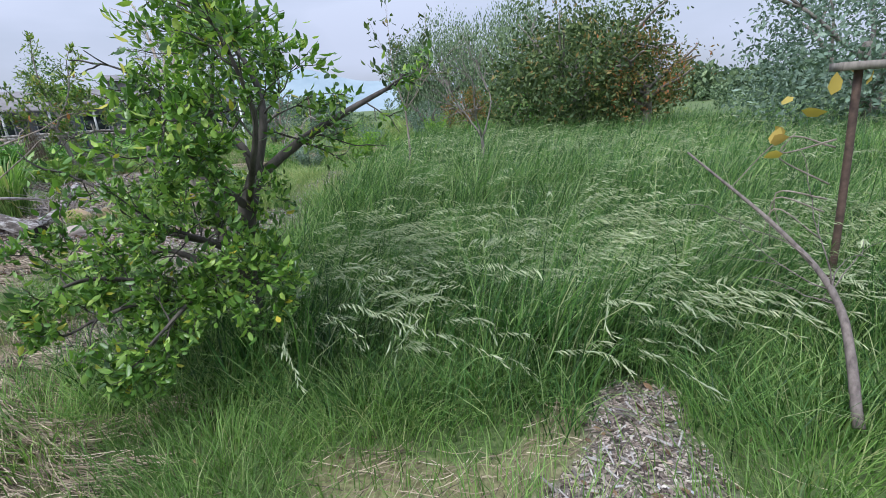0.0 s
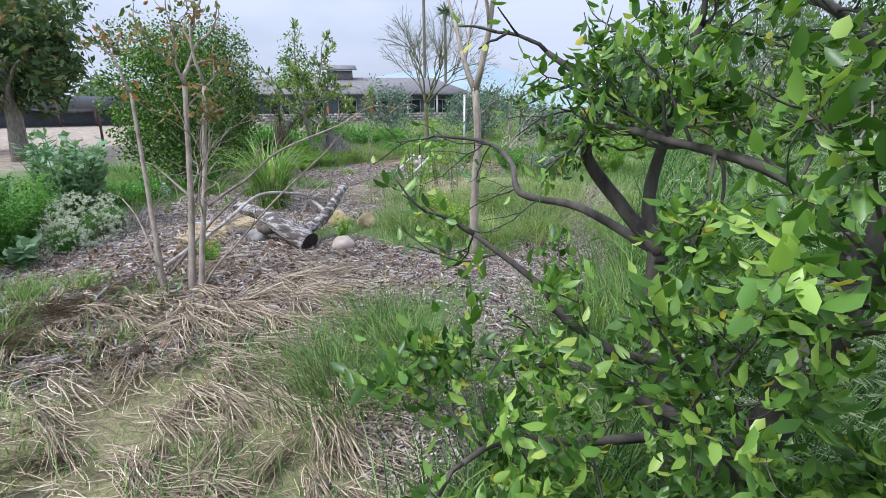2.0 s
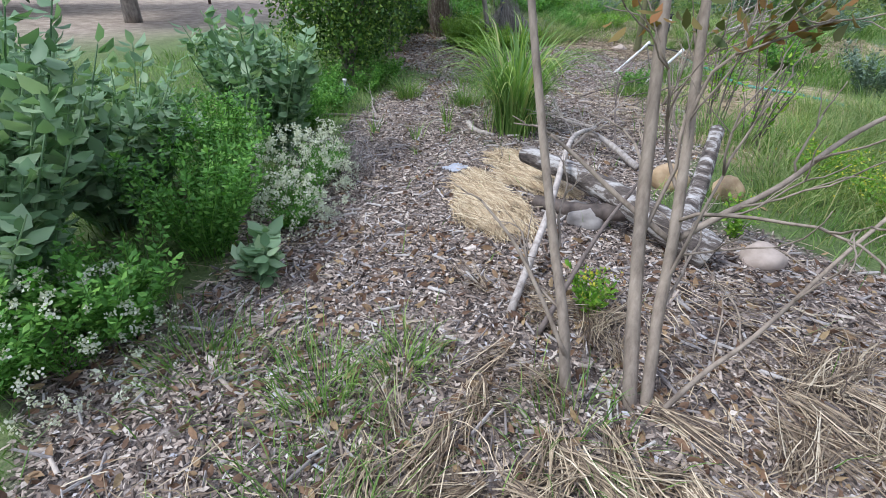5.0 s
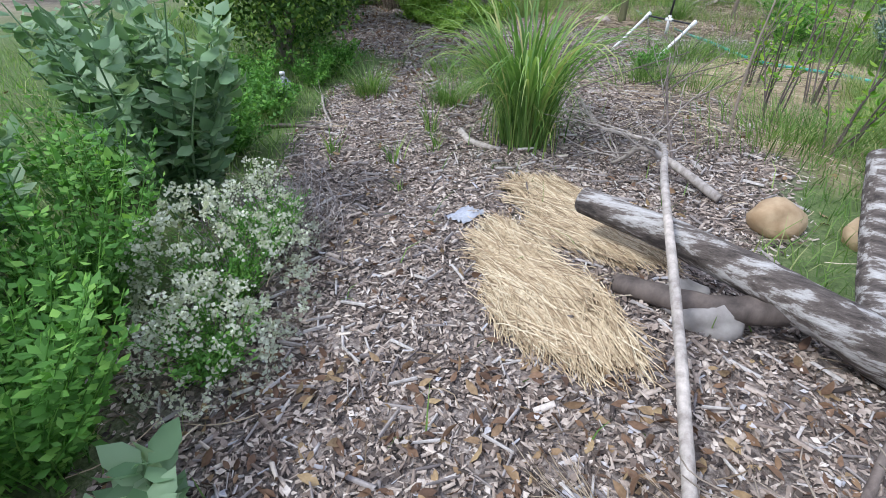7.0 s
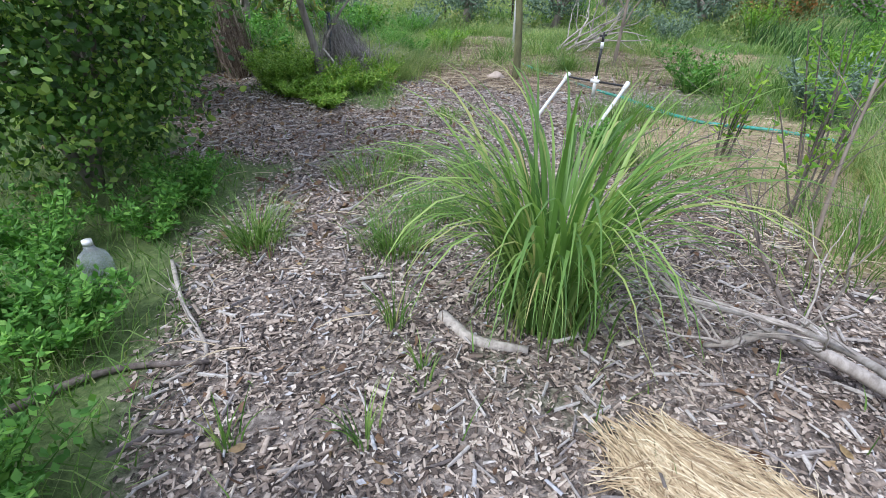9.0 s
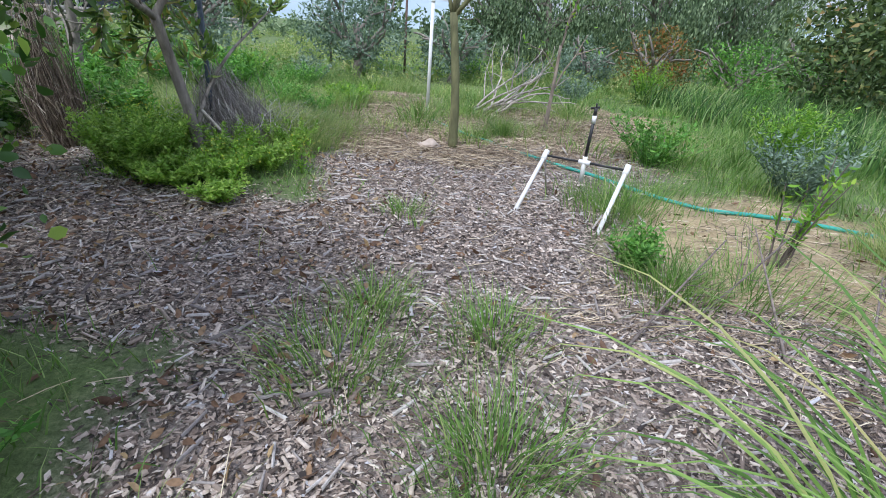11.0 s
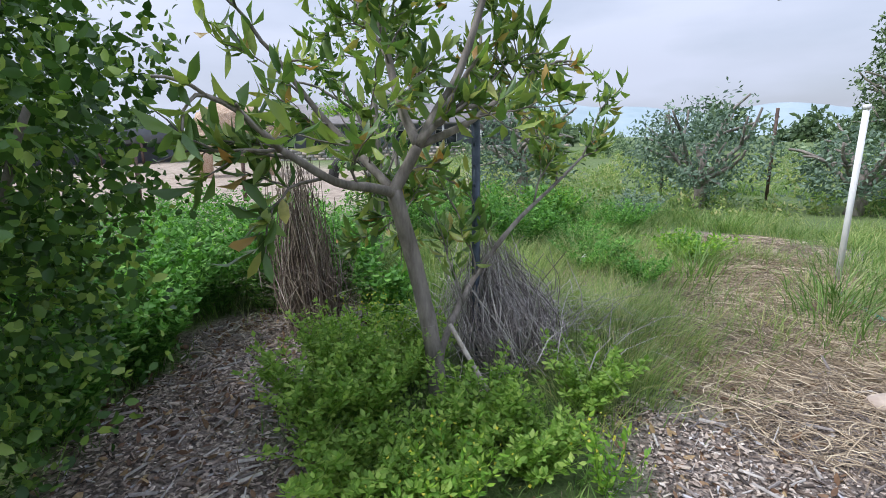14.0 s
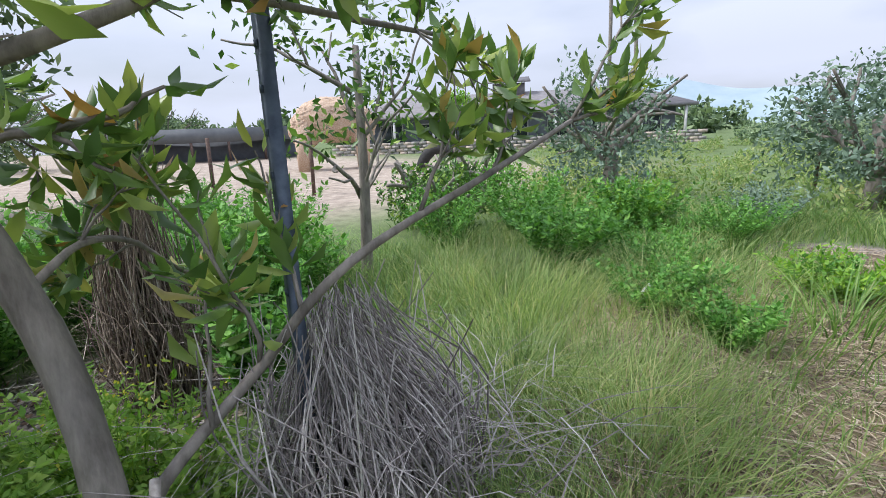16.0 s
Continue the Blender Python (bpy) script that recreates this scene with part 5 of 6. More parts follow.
for k, (x, y, n, h, r) in enumerate(((-6.8, 3.6, 70, 0.7, 0.4), (-6.45, 3.0, 60, 0.5, 0.35), (-7.3, 4.0, 60, 0.8, 0.45), (-6.5, 2.55, 50, 0.5, 0.35), (-8.6, 6.1, 40, 0.3, 0.3), (-8.85, 5.5, 50, 0.4, 0.4), (-8.4, 5.2, 40, 0.35, 0.3), (-9.3, 6.6, 40, 0.4, 0.35), (-9.0, 7.4, 40, 0.35, 0.3), (-8.3, 4.6, 50, 0.6, 0.5), (-8.2, 5.4, 40, 0.4, 0.4), (-8.9, 6.1, 40, 0.35, 0.35),
                      (-10.0, 11.0, 60, 0.42, 0.38), (-9.9, 10.55, 60, 0.4, 0.35), (-9.35, 10.35, 60, 0.24, 0.34), (-9.6, 10.2, 50, 0.2, 0.35), (-9.05, 10.65, 45, 0.28, 0.28), (-10.35, 10.8, 60, 0.45, 0.35),
                      (-11.6, 10.2, 70, 0.6, 0.5), (-11.2, 9.6, 60, 0.55, 0.4), (-12.4, 11.2, 90, 0.75, 0.7), (-12.0, 10.5, 70, 0.7, 0.5), (-12.6, 12.2, 90, 0.75, 0.8), (-11.9, 12.3, 60, 0.6, 0.5),
                      (-13.6, 11.2, 90, 0.8, 0.8), (-10.9, 8.6, 50, 0.6, 0.4), (-10.4, 8.2, 40, 0.5, 0.35), (-6.3, 9.2, 30, 0.3, 0.2), (-9.0, 7.0, 25, 0.3, 0.3), (-9.35, 10.75, 50, 0.4, 0.3), (-10.1, 10.4, 60, 0.5, 0.4), (-9.0, 11.3, 40, 0.35, 0.3), (-9.75, 10.2, 40, 0.22, 0.4), (-9.2, 9.95, 30, 0.18, 0.3), (-11.9, 11.5, 90, 0.8, 0.6), (-12.8, 10.6, 90, 0.85, 0.7), (-11.6, 9.7, 80, 0.8, 0.45), (-13.2, 12.6, 90, 0.8, 0.8), (-11.6, 12.0, 70, 0.7, 0.5), (-12.2, 9.8, 80, 0.85, 0.6), (-10.7, 11.6, 50, 0.5, 0.3), (-14.2, 12.0, 90, 0.8, 0.8), (-10.45, 15.2, 70, 0.5, 0.6), (-11.2, 16.4, 80, 0.6, 0.7), (-9.9, 14.2, 60, 0.4, 0.5), (-9.3, 13.9, 40, 0.35, 0.3), (-10.2, 16.6, 80, 0.55, 0.6), (-11.0, 14.6, 70, 0.6, 0.6), (-12.2, 15.6, 80, 0.7, 0.7), (-9.1, 15.4, 30, 0.3, 0.25))):
    bank = x < -10.6 and y > 9
    stems_bush("leafy_weeds", "dense clump of soft green weeds", x, y, n, h * (1.2 if bank else 1), r, WEED if y < 9.5 or y > 13.5 or bank else FRESH, 40 if bank else 52, 0.058 if bank else 0.036, "weeds", radius=0.003, width=1.3, shape=LEAF if bank else SPRIG)
for x, y, n, h, r in ((-3.75, 6.85, 70, 0.32, 0.35), (-4.1, 7.05, 50, 0.34, 0.3), (-4.45, 5.72, 14, 0.3, 0.1), (-4.85, 4.4, 18, 0.24, 0.12), (-9.2, 10.2, 14, 0.4, 0.3), (-8.75, 10.7, 10, 0.35, 0.15), (-10.2, 11.0, 30, 0.5, 0.3)):
    ob = stems_bush("flowering_weeds", "bright green weeds with small yellow flowers", x, y, n, h, r, LIME, 20, 0.035, "weeds", radius=0.0025)
    f = Pile()
    m = n * 4
    q = np.c_[rng.normal(0, r * 0.5, (m, 2)), rng.uniform(0.6, 1.05, m) * h]
    scatter(f, PETALS, q, anyway(m), anyway(m), rng.uniform(0.008, 0.016, m))
    tagged(part("flowers", f, YELLOW, ob, "small yellow flowers"), kind="stuff")

# white alyssum mounds
for x, y, r, h, n in ((-6.98, 4.4, 0.34, 0.40, 1500), (-6.72, 4.12, 0.24, 0.30, 900), (-7.1, 4.75, 0.2, 0.34, 600), (-6.45, 2.75, 0.4, 0.34, 900)):
    ob = stems_bush("white_flower_mound", "mound of tiny white alyssum flowers at the path edge", x, y, 90, h, r, WEED, 14, 0.022, "flowers", radius=0.002)
    f = Pile()
    c = anyway(170)
    c[:, 2] = abs(c[:, 2])
    c = c * np.array([r, r, h * 1.25]) * rng.uniform(0.85, 1.15, (170, 1))
    q = np.repeat(c, n // 60, 0)
    q = q + rng.normal(0, 0.011, q.shape)
    scatter(f, PETALS, q, unit(anyway(len(q)) + np.array([0, 0, 0.6])), anyway(len(q)), rng.uniform(0.010, 0.018, len(q)))
    tagged(part("flowers", f, PETAL, ob, "tiny white flowers"), kind="stuff")
ob = thing("dead_flower_stems", "grey heap of dead flower stems at the path edge", "dead plants", on(-7.2, 4.85))
w = Pile()
q = rng.normal(0, 0.16, (420, 2))
blades(w, np.c_[q, np.zeros(420)], rng.uniform(0.15, 0.38, 420), 0.005, rng.uniform(0.2, 0.9, 420), 0.4, 3)
tagged(part("stems", w, REED, ob), kind="stuff")


# bundles of dead reeds
REEDBROWN = bits("brown_reeds", [(0, (0.07, 0.05, 0.04)), (0.5, (0.20, 0.155, 0.12)), (0.9, (0.38, 0.32, 0.25)), (1, (0.56, 0.52, 0.46))])


def bundle(label, x, y, n, height, foot, top, stray, at_top, mat, tangle):
    ob = thing("dead_reed_bundle", label, "dead reeds", on(x, y))
    w = Pile()
    a, r = rng.uniform(0, 6.28, n), np.sqrt(rng.uniform(0, 1, n))
    for k in range(n):
        f = np.array([foot * r[k] * math.cos(a[k]), foot * r[k] * math.sin(a[k]), 0.0])
        b = a[k] + rng.normal(0, 0.9)
        rt = top * rng.uniform(0, 1.3) * (stray if k % 4 == 0 else 1.0)
        e = np.array([at_top[0] + rt * math.cos(b), at_top[1] + rt * math.sin(b), height * rng.uniform(0.35, 1.05)])
        m = (f + e) / 2 + rng.normal(0, tangle, 3) * (1, 1, 0.6) + np.array([0.25 * f[0], 0.25 * f[1], 0])
        tube(w, curve([f, m, e], 3), np.linspace(0.0042, 0.002, 7), 4, False)
    tagged(part("reeds", w, mat, ob), kind="stuff")
    q = np.c_[rng.normal(0, foot * 0.8, (n, 2)), rng.uniform(0, height * 0.4, n)]
    w = Pile()
    blades(w, q, rng.uniform(0.15, 0.4, n), 0.006, rng.uniform(0.2, 1.2, n), rng.uniform(0.4, 1.4, n), 3)
    tagged(part("dry_blades", w, mat, ob), kind="stuff")


bundle("leaning heap of dead grey reeds round a stake", -9.66, 11.66, 700, 0.74, 0.32, 0.13, 3.2, (-0.14, -0.05), REED, 0.085)
bundle("upright bundle of dead brown reeds", -11.1, 11.25, 420, 1.3, 0.17, 0.12, 1.8, (-0.1, 0.0), REEDBROWN, 0.05)

# ---- man-made things in the garden ----
def pipe(pts, r, sides=12, n=6):
    w = Pile()
    p = curve(pts, n) if len(pts) > 2 else np.array(pts, float)
    tube(w, p, r, sides)
    return w


st = thing("blue_stake", "blue-grey steel stake beside the dead reeds", "stake", on(-9.80, 11.46))
w = Pile()
w.add([(sx * 0.019, sy * 0.019, z) for z in (-0.1, 1.78) for sx, sy in ((-1, -1), (1, -1), (1, 1), (-1, 1))],
      [(0, 1, 5, 4), (1, 2, 6, 5), (2, 3, 7, 6), (3, 0, 4, 7), (4, 5, 6, 7)])
part("post", w, STAKE, st)
for z in np.arange(0.3, 1.75, 0.12):
    w = Pile()
    w.add([(sx * 0.008 + 0.0, -0.019 - sy * 0.006, z + sz * 0.01) for sz in (-1, 1) for sx, sy in ((-1, 0), (1, 0), (1, 1), (-1, 1))],
          [(0, 1, 5, 4), (1, 2, 6, 5), (2, 3, 7, 6), (3, 0, 4, 7), (4, 5, 6, 7), (3, 2, 1, 0)])
    part("stud", w, STAKE, st)

SP = np.array(on(-6.64, 10.55))
sp = thing("sprinkler_stand", "white plastic pipe stand with a black sprinkler riser", "sprinkler", SP)
zt = 0.40
A, B = np.array([0, 0, zt]), np.array([0.58, -0.36, zt])
mid = (A + B) / 2
for c in (A, B):
    foot = c + np.array([-0.29, -0.41, -zt])
    leg = part("leg", pipe([c, foot], 0.017), PVC, sp)
    part("elbow", pipe([c + np.array([0.02, 0.03, 0.03]), c - np.array([0.02, 0.03, 0.03])], 0.024), PVC, leg)
part("back_prop", pipe([A, A + np.array([0.1, 0.12, -zt])], 0.008), DEADWOOD, sp, "thin tan prop")
for c, e in ((A, mid), (mid, B)):
    part("crossbar", pipe([c, e], 0.010), BLACKPIPE, sp, "black plastic crossbar")
tee = part("tee", pipe([mid + (B - A) * 0.07, mid - (B - A) * 0.07], 0.021), PVC, sp)
part("tee_socket", pipe([mid + np.array([0, 0, 0.05]), mid - np.array([0, 0, 0.16])], 0.019), PVC, tee)
riser = part("riser", pipe([mid + np.array([0, 0, 0.04]), mid + np.array([0.01, 0, 0.34])], 0.013), BLACKPIPE, sp, "black riser pipe")
part("collar", pipe([mid + np.array([0.01, 0, 0.32]), mid + np.array([0.01, 0, 0.38])], 0.017), PVC, riser)
head = part("sprinkler_head", pipe([mid + np.array([0.01, 0, 0.38]), mid + np.array([0.01, 0, 0.44])], 0.014), BLACKPIPE, riser, "black sprinkler head")
w = pipe([mid + np.array([-0.03, 0, 0.435]), mid + np.array([0.04, 0.01, 0.445])], 0.009, 8)
tube(w, [mid + np.array([0.01, 0, 0.44]), mid + np.array([0.01, 0, 0.475])], 0.007, 8)
part("sprinkler_arm", w, BLACKPIPE, riser)

hs = thing("garden_hose", "teal garden hose lying across the dry grass", "hose", (0, 0, 0))
w = pipe([on(x, y, 0.022) for x, y in ((-7.75, 14.7), (-7.35, 13.56), (-6.74, 12.66), (-6.3, 11.89), (-5.87, 11.38), (-5.5, 10.8), (-5.15, 10.45), (-4.72, 10.34), (-4.33, 10.13), (-3.4, 9.8))], 0.018, 10)
part("tube", w, HOSE, hs)
pl = thing("white_pole", "tall white plastic pole standing in grass", "pole", on(-7.65, 15.0))
part("shaft", pipe([(0, 0, -0.1), (0, 0, 1.72)], 0.028), PVC, pl)
part("cap", pipe([(0, 0, 1.70), (0, 0, 1.745)], 0.033), PVC, pl)
for x, y, tilt, h in ((-10.12, 14.33, 0.12, 0.14),):
    w = thing("marker_pipe", "short pale plastic marker pipe in the grass", "pipe", on(x, y))
    part("shaft", pipe([(0, 0, -0.05), (tilt, 0, h)], 0.02), PVC, w)
for x, y, h in ((-10.55, 21.9, 2.0), (-8.35, 21.6, 2.0)):
    w = thing("steel_fence_post", "dark rusty steel fence post", "post", on(x, y))
    part("post", pipe([(0, 0, -0.1), (0, 0, h)], 0.035, 6), RUSTSTEEL, w)
jug = thing("water_jug", "clear plastic water jug lying under the bush", "jug", on(-8.85, 6.5))
w = Pile()
tube(w, [(0, 0, 0), (0, 0, 0.012), (0, 0, 0.14), (0, 0, 0.18), (0, 0, 0.21), (0, 0, 0.235)], [0.06, 0.075, 0.075, 0.06, 0.028, 0.02], 16)
part("bottle", w, JUG, jug, soft=True)
part("cap", pipe([(0, 0, 0.234), (0, 0, 0.258)], 0.023), PVC, jug)
wr = thing("torn_wrapper", "crumpled silver wrapper on the mulch", "litter", on(-6.45, 5.5, 0.01))
w = Pile()
xs, ys = np.meshgrid(np.linspace(-0.05, 0.05, 9), np.linspace(-0.09, 0.09, 7))
zs = 0.022 + 0.012 * np.sin(xs * 210) + 0.006 * np.sin(ys * 60)
k = np.arange(63).reshape(7, 9)
w.add(np.stack([xs + 0.2 * ys, ys, zs], -1).reshape(-1, 3), np.stack([k[:-1, :-1], k[:-1, 1:], k[1:, 1:], k[1:, :-1]], -1).reshape(-1, 4))
part("foil", w, WRAP, wr)

# rusty post with a flat wooden top, by the tall grass
po = thing("rusty_post", "rusty post with a flat grey board on top", "post", on(3.12, 4.35))
part("shaft", pipe([(0.1, 0, -0.1), (0.07, 0, 0.9), (0.03, 0, 1.78)], 0.024, 10), RUSTSTEEL, po, soft=True)
w = Pile()
w.add([(sx * 0.2 + 0.1, sy * 0.08, 1.80 + sz * 0.025) for sz in (-1, 1) for sx, sy in ((-1, -1), (1, -1), (1, 1), (-1, 1))],
      [(0, 1, 5, 4), (1, 2, 6, 5), (2, 3, 7, 6), (3, 0, 4, 7), (4, 5, 6, 7), (3, 2, 1, 0)])
part("board", w, GREYBARK, po)
w = Pile()
m = 9
q = np.array([rng.uniform(-0.5, 0.25, m), rng.uniform(-0.15, 0.15, m), rng.uniform(0.8, 1.9, m)]).T
scatter(w, LEAF, q, anyway(m), anyway(m), rng.uniform(0.08, 0.15, m), 1.6)
vine = thing("dry_vine", "dry vine with yellowed leaves on the rusty post", "vine", on(3.12, 4.35))
part("leaves", w, leafy("yellowed_leaves", [(0, (0.30, 0.20, 0.06)), (1, (0.66, 0.50, 0.12))], 0.6, 0.3), vine)
w = Pile()
for k in range(6):
    z = rng.uniform(0.5, 1.5)
    tube(w, curve([(0, 0.05, z), (-0.3, 0.1, z + rng.uniform(-0.2, 0.3)), (-0.6 * rng.uniform(0.3, 1), 0.15, z + rng.uniform(-0.4, 0.4))], 5), np.linspace(0.007, 0.003, 11), 5)
part("stems", w, SHRUBBARK, vine)

# ---- middle distance ----
far_tree("mixed_tree", "broad tree with mottled green and rusty foliage", 2.6, 16.8, 4.1, 2.8, OLIVE, 110, 0.15, 0, 150, low=0.02)
far_tree("mixed_tree", "rusty-tinted rounded tree in the meadow", 4.3, 15.6, 3.1, 1.5, RUST, 60, 0.10, 0, 60, low=0.1)
far_tree("grey_leaved_tree", "grey-green shrubby tree with dry leaves", 7.9, 12.4, 3.5, 2.4, GREYLEAF, 80, 0.12, 0, 120, low=0.02)
far_tree("grey_shrub", "grey-green shrub between fence posts", -9.6, 20.2, 2.3, 1.35, GREYLEAF, 60, 0.10, 0, 80, low=0.02, category="shrub")
far_tree("grey_shrub", "low grey-green shrub in the meadow", -7.0, 20.5, 1.7, 1.1, GREYLEAF, 50, 0.10, 0, 50, low=0.02, category="shrub")
for x, y, h, r in ((-3.2, 27.5, 5.6, 2.6), (0.6, 26, 5.9, 2.9), (4.2, 27, 5.6, 2.6)):
    far_tree("weeping_tree", "tall weeping grey-green tree", x, y, h, r, PEPPER, 120, 0.13, 0.9, 150, 0.22, 0.1)
far_tree("dark_pine", "dark pine with ragged crown", -5.3, 28, 5.0, 1.4, FARLEAF, 70, 0.16, 0, 60, low=0.05)
for x, y, h, r, m in ((-1.2, 21, 1.9, 1.2, RUST), (1.0, 20.5, 1.7, 1.2, WEED), (3.4, 20.5, 1.8, 1.3, WEED), (-3.0, 21.5, 1.4, 1.0, GREYLEAF)):
    far_tree("mixed_shrub", "low mixed shrub under the weeping trees", x, y, h, r, m, 50, 0.10, 0, 50, low=0.02, category="shrub")
far_tree("dry_leaved_shrub", "shrub with grey and brown drying leaves", -12.9, 18.6, 2.5, 1.25, GREYLEAF, 45, 0.10, 0, 70, low=0.1, category="shrub")
far_tree("green_shrub", "rounded dark green shrub in the grass", -13.6, 15.2, 1.0, 0.8, DARKLEAF, 60, 0.08, 0, 50, low=0.02, category="shrub")
far_tree("green_shrub", "rounded green shrub near the tyre arch", -14.5, 17.0, 0.9, 0.9, WEED, 60, 0.08, 0, 50, low=0.02, category="shrub")
far_tree("spindly_tree", "spindly tree with sparse round leaves", -12.2, 13.2, 3.6, 0.9, DARKLEAF, 30, 0.09, 0, 45, 0.06, 0.3)
for x, y, h, r in ((-5.1, 8.2, 1.0, 0.4), (-4.75, 8.9, 1.2, 0.4), (-4.72, 7.6, 0.9, 0.35), (-5.3, 9.3, 0.9, 0.3)):
    stems_bush("young_shrub", "young shrub with fresh yellow-green leaves", x, y, 7, h, r, LIME, 26, 0.06, "shrub", bark=DARKSTICK, leaves_from=0.3)
for x, y in ((0.3, 9.4),):
    tree("bare_tree", "small bare grey tree in the meadow", on(x, y), [((0, 0, 0.7), (math.cos(q), math.sin(q), 1.9), 0.8, 0.018, 3, dict(spread_by=0.5, kids=3, twist=0.4)) for q in (0.3, 2.3, 4.4)],
         GREYBARK, GREYLEAF, trunk=([(0, 0, -0.05), (0.02, 0.01, 0.4), (0, 0, 0.75)], [0.035, 0.03, 0.026]))
for k, (x, y, h) in enumerate(((-6.4, 21.5, 0.9), (-5.0, 19.8, 0.8), (-2.2, 18.8, 1.0), (-0.4, 17.2, 0.9), (-4.4, 17.6, 0.6), (-11.3, 16.4, 0.7), (-12.6, 14.6, 0.8), (-10.2, 17.6, 0.6), (-9.0, 15.2, 0.35), (-5.0, 12.0, 0.6), (-3.8, 11.2, 0.7), (-3.0, 12.6, 0.8))):
    stems_bush("meadow_weeds", "clump of tall feathery green meadow weeds", x, y, 60, h, 0.6, (WEED, GREYLEAF, LIME)[k % 3], 24, 0.06, "weeds", radius=0.004)
ob = thing("dead_branch_heap", "heap of bleached dead branches beside the pole", "branches", on(-6.6, 15.4))
for k in range(9):
    w = Pile()
    an = rng.uniform(-0.6, 1.2)
    grow(w, [], (rng.uniform(-0.3, 0.3), rng.uniform(-0.2, 0.2), 0.05), (math.cos(an), math.sin(an), rng.uniform(0.2, 0.9)), rng.uniform(0.6, 1.0), 0.025, 2, 0.7, 2, 0, 0.65, 0.5)
    part("branch", w, DEADWOOD, ob, soft=True)

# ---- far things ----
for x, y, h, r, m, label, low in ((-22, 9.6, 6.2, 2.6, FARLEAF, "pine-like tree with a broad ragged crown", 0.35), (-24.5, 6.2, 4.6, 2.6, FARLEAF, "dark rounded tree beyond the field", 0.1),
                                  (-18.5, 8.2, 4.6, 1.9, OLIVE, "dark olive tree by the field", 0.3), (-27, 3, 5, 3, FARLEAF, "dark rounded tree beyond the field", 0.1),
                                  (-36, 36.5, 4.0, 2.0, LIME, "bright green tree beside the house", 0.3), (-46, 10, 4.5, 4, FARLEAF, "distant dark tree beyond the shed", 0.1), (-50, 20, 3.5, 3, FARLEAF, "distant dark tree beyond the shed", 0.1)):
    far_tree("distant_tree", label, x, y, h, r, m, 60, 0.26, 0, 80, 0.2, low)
for x, y, h in ((-58.5, 97, 26), (-54.5, 99, 20.5)):
    ob = thing("palm_tree", "tall thin palm with a ragged head", "palm", on(x, y))
    part("trunk", pipe([(0, 0, 0), (0.2, 0, h * 0.5), (0.1, 0, h)], 0.32, 8), GREYBARK, ob, soft=True)
    w = Pile()
    n = 90
    d = unit(anyway(n) + np.array([0, 0, 0.1]))
    scatter(w, SPRIG, np.tile((0.1, 0, h), (n, 1)), d, anyway(n), rng.uniform(1.2, 2.8, n), 0.16)
    part("crown", w, FARLEAF, ob)


def box(w, x0, x1, y0, y1, z0, z1):
    w.add([(x, y, z) for z in (z0, z1) for x, y in ((x0, y0), (x1, y0), (x1, y1), (x0, y1))],
          [(0, 1, 5, 4), (1, 2, 6, 5), (2, 3, 7, 6), (3, 0, 4, 7), (4, 5, 6, 7), (3, 2, 1, 0)])


def at_local(ob, x, y, z, turn):
    ob.matrix_world = pose(x, y, z, 0, 0, turn)


# long low house with a shallow roof
house = thing("house", "long low house with grey roof and dark blue walls", "house")
HX, HY = -31.5, 38.0
at_local(house, HX, HY, float(land(HX, HY)) - 0.1, 42)
w = Pile()
box(w, -11, 11, 0, 7, 0, 2.5)
part("wall", w, WALLPAINT, house)
w = Pile()
w.add([(-12, -1.3, 2.35), (12, -1.3, 2.35), (12, 8, 2.35), (-12, 8, 2.35), (-12, -1.3, 2.5), (12, -1.3, 2.5), (12, 8, 2.5), (-12, 8, 2.5), (-9, 3.4, 4.1), (9, 3.4, 4.1)],
      [(0, 1, 5, 4), (1, 2, 6, 5), (2, 3, 7, 6), (3, 0, 4, 7), (4, 5, 9, 8), (6, 7, 8, 9), (3, 2, 1, 0)], [(5, 6, 9), (7, 4, 8)])
roof = part("roof", w, ROOF, house)
w = Pile()
box(w, -1.4, 1.0, 2.7, 4.1, 3.7, 4.7)
part("roof_vent", w, ROOF, roof)
w = Pile()
w.add([(-1.8, 2.3, 4.7), (1.4, 2.3, 4.7), (1.4, 4.5, 5.2), (-1.8, 4.5, 5.2), (-1.8, 2.3, 4.8), (1.4, 2.3, 4.8), (1.4, 4.5, 5.3), (-1.8, 4.5, 5.3)],
      [(0, 1, 5, 4), (1, 2, 6, 5), (2, 3, 7, 6), (3, 0, 4, 7), (4, 5, 6, 7), (3, 2, 1, 0)])
part("vent_roof", w, ROOF, roof)
for k in range(7):
    x = -9.6 + k * 3.0
    w = Pile()
    box(w, x, x + 1.7, -0.04, 0.02, 0.5, 2.0)
    win = part("window", w, TRIM, house)
    w = Pile()
    box(w, x + 0.08, x + 0.82, -0.07, -0.03, 0.58, 1.92)
    box(w, x + 0.88, x + 1.62, -0.07, -0.03, 0.58, 1.92)
    part("pane", w, GLASSY, win)
for k in range(9):
    w = Pile()
    box(w, -11.2 + k * 2.8, -11.05 + k * 2.8, -1.2, -1.05, 0, 2.4)
    part("porch_post", w, TRIM, house)
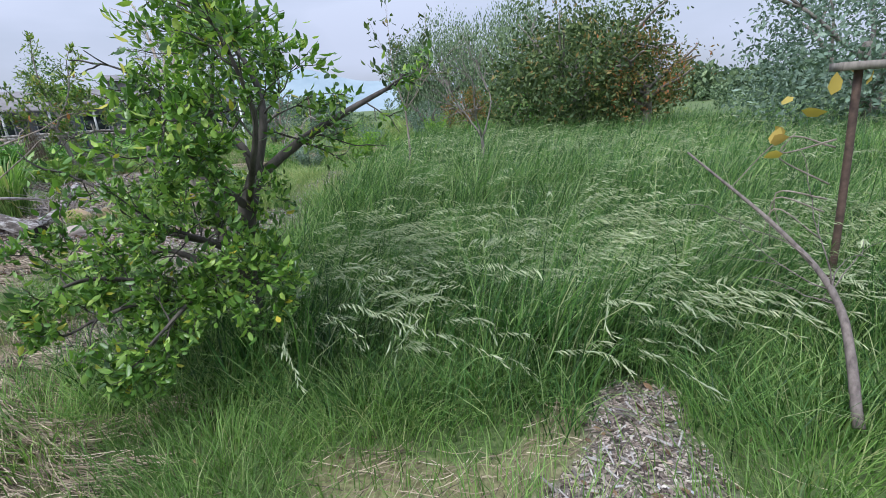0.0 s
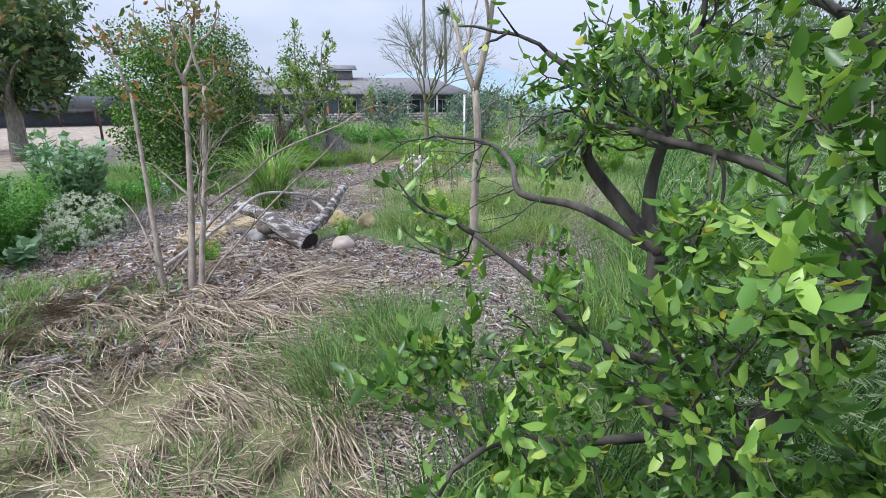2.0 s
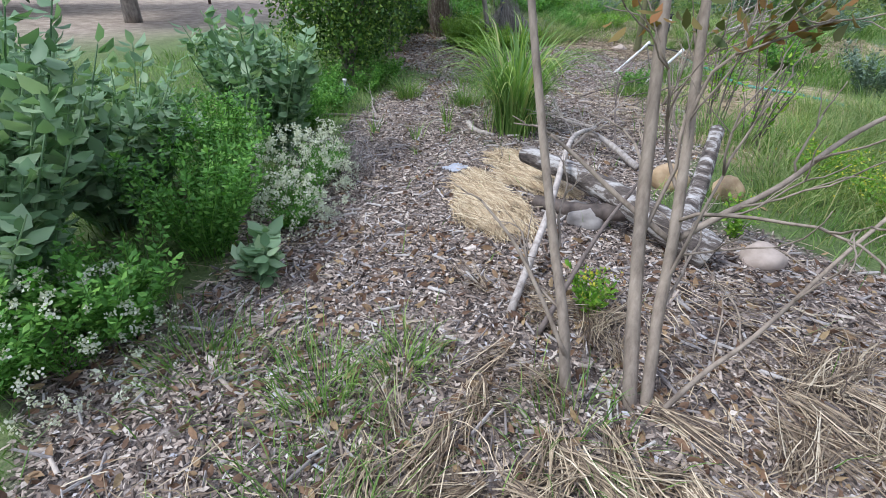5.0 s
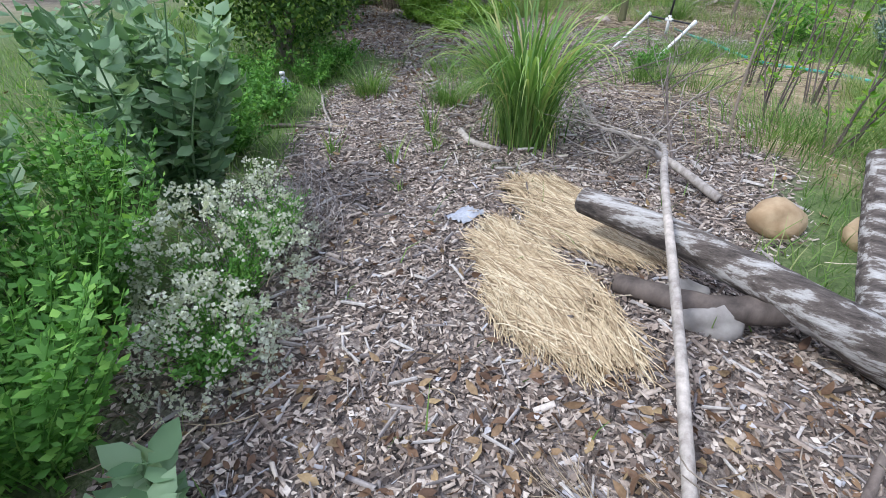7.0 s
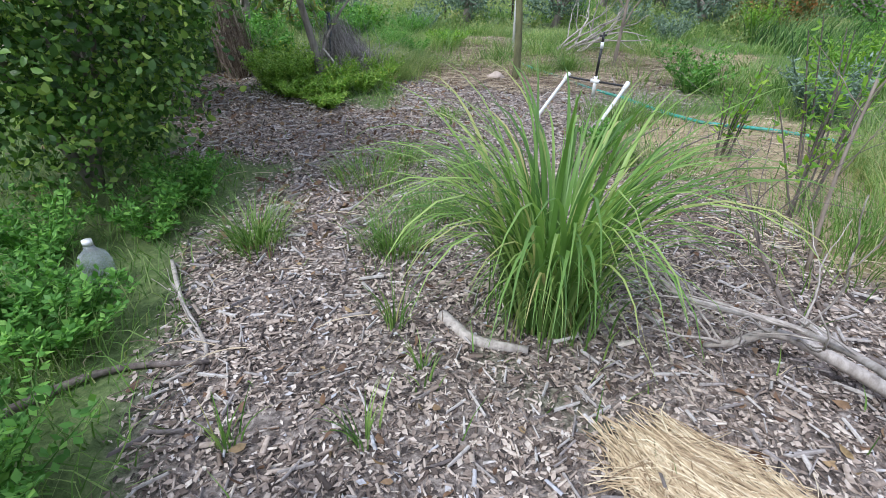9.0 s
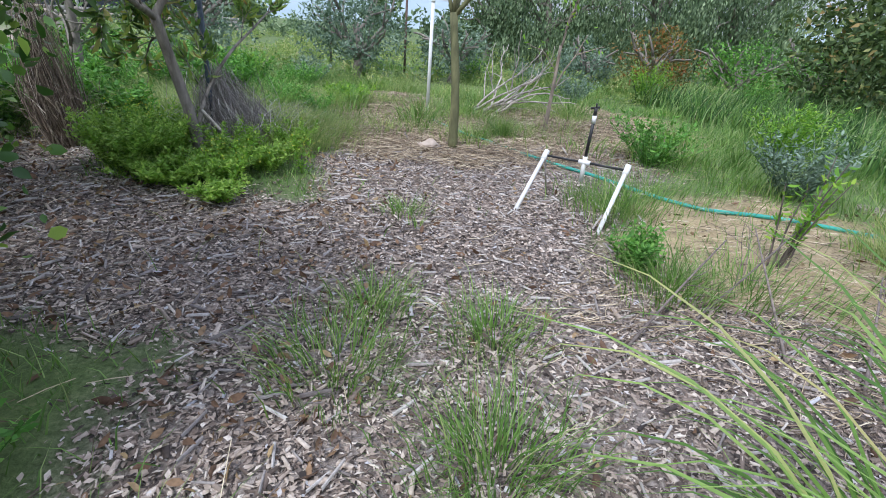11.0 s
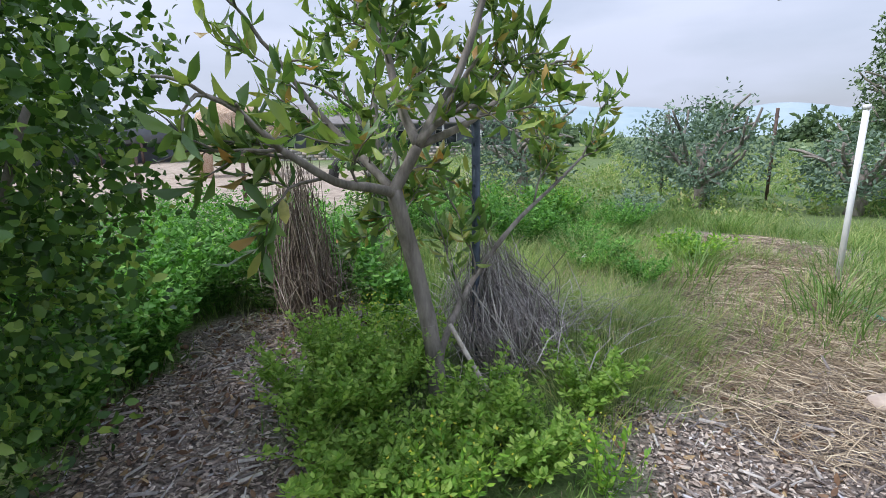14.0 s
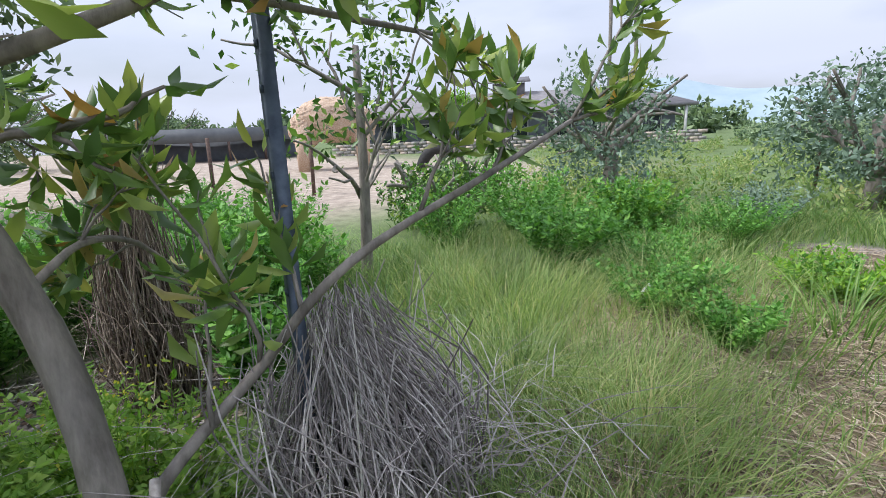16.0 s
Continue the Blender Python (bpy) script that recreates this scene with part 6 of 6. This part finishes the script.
# stone garden wall in front of it
wall = thing("stone_wall", "low dry-stone garden wall before the house", "wall")
at_local(wall, HX + 2.6, HY - 3.4, float(land(HX, HY)) - 0.1, 42)
for row in range(4):
    for k in range(46):
        w = Pile()
        x = -11.5 + k * 0.5 + 0.25 * (row % 2)
        box(w, x + 0.01, x + rng.uniform(0.42, 0.49), -0.2 + rng.uniform(-0.03, 0.03), 0.2, row * 0.2, row * 0.2 + rng.uniform(0.17, 0.195))
        part("stone_block", w, GREYSTONE if (k + row) % 3 else STONE, wall)
# shade house
sh = thing("shade_house", "long dark shade-cloth shed beyond the bare field", "shed")
at_local(sh, -41.5, 20.5, float(land(-41.5, 20.5)) - 0.1, 71)
w = Pile()
box(w, -5.5, 5.5, 0, 5, 1.35, 2.2)
part("cloth", w, SHADE, sh)
w = Pile()
box(w, -5.5, 5.5, 2.2, 2.4, 0, 1.35)
part("back_wall", w, WALLPAINT, sh)
for k in range(6):
    w = Pile()
    box(w, -5.5 + k * 2.17, -5.35 + k * 2.17, 0.0, 0.15, 0, 1.35)
    part("post", w, RUSTSTEEL, sh)

# woven animal-shaped garden sculpture: arched back on four stout legs
bm = bmesh.new()
for c, s in (((0, 0, 2.15), (1.55, 0.75, 0.95)), ((-1.1, 0, 1.75), (0.7, 0.6, 0.75)), ((1.15, 0, 1.9), (0.75, 0.65, 0.8))):
    bmesh.ops.create_icosphere(bm, subdivisions=5, radius=1, matrix=Matrix.Translation(c) @ Matrix.Diagonal((*s, 1)))
for lx in (-1.25, 1.25):
    for ly in (-0.4, 0.4):
        bmesh.ops.create_cone(bm, segments=14, radius1=0.26, radius2=0.36, depth=1.9, cap_ends=True, matrix=Matrix.Translation((lx, ly, 0.9)))
for v in bm.verts:
    v.co += Vector(noise.noise_vector(v.co * 3.0)) * 0.05 + Vector(noise.noise_vector(v.co * 14.0)) * 0.07
me = bpy.data.meshes.new("garden_sculpture")
bm.to_mesh(me)
bm.free()
me.materials.append(WICKER)
me.polygons.foreach_set("use_smooth", np.ones(len(me.polygons), bool))
sc = tagged(new("garden_sculpture", me), "large woven wicker animal sculpture on the lawn", "sculpture")
sc.matrix_world = pose(-27.6, 21.5, float(land(-27.6, 21.5)) - 0.05, 0, 0, 62)

ty = thing("half_tyre", "half-buried black tractor tyre arch on the lawn", "tyre", on(-21.8, 22.6))
w = Pile()
an = np.linspace(0.0, math.pi, 25)
tube(w, [(0.75 * math.cos(q) * 0.8, 0.75 * math.cos(q) * 0.6, 0.85 * math.sin(q)) for q in an], 0.2, 12)
part("tread", w, RUBBER, ty, soft=True)
for x, y in ((-19.6, 16.4), (-20.8, 14.4), (-22.0, 12.2)):
    w = thing("wire_fence_post", "rusty steel post at the edge of the bare field", "post", on(x, y))
    part("post", pipe([(0, 0, -0.1), (0.1, 0, 1.5)], 0.05, 6), RUSTSTEEL, w)

# belt of woods round the horizon; their haze is only the greyed leaf colour
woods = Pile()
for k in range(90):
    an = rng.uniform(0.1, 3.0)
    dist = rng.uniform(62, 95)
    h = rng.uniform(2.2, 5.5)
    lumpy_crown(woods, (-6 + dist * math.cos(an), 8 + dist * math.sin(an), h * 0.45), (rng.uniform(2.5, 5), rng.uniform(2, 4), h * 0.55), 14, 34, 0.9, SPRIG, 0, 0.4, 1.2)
tagged(part("far_woods", woods, FARLEAF), "belt of trees round the horizon in haze-tinted green", "woods", kind="stuff")

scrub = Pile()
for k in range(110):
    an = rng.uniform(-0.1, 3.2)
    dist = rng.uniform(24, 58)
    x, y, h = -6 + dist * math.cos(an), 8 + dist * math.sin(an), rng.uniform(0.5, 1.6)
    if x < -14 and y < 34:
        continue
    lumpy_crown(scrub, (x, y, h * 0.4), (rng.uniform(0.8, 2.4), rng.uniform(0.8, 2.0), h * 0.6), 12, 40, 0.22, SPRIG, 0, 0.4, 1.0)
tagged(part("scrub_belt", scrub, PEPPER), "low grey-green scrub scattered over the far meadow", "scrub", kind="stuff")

low_growth = Pile()
for k in range(260):
    an = rng.uniform(1.0, 2.25)
    dist = rng.uniform(11, 34)
    x, y, h = -6 + dist * math.cos(an), 8 + dist * math.sin(an), rng.uniform(0.25, 0.6)
    lumpy_crown(low_growth, (x, y, float(land(x, y)) + h * 0.3), (rng.uniform(0.4, 1.3), rng.uniform(0.4, 1.0), h * 0.6), 8, 40, 0.10, SPRIG, 0, 0.4, 0.8)
tagged(part("low_growth", low_growth, PALEGRASS), "low pale green growth over the far meadow", "grass", kind="stuff")

# hills on the horizon; the haze before them is part of their colour
for name, a0, a1, dist, high, label in (("hill", 0.1, 1.5, 420, 62, "hill on the horizon in haze-tinted blue-green"), ("hill", 1.2, 2.35, 460, 58, "wooded ridge on the horizon in haze-tinted colour")):
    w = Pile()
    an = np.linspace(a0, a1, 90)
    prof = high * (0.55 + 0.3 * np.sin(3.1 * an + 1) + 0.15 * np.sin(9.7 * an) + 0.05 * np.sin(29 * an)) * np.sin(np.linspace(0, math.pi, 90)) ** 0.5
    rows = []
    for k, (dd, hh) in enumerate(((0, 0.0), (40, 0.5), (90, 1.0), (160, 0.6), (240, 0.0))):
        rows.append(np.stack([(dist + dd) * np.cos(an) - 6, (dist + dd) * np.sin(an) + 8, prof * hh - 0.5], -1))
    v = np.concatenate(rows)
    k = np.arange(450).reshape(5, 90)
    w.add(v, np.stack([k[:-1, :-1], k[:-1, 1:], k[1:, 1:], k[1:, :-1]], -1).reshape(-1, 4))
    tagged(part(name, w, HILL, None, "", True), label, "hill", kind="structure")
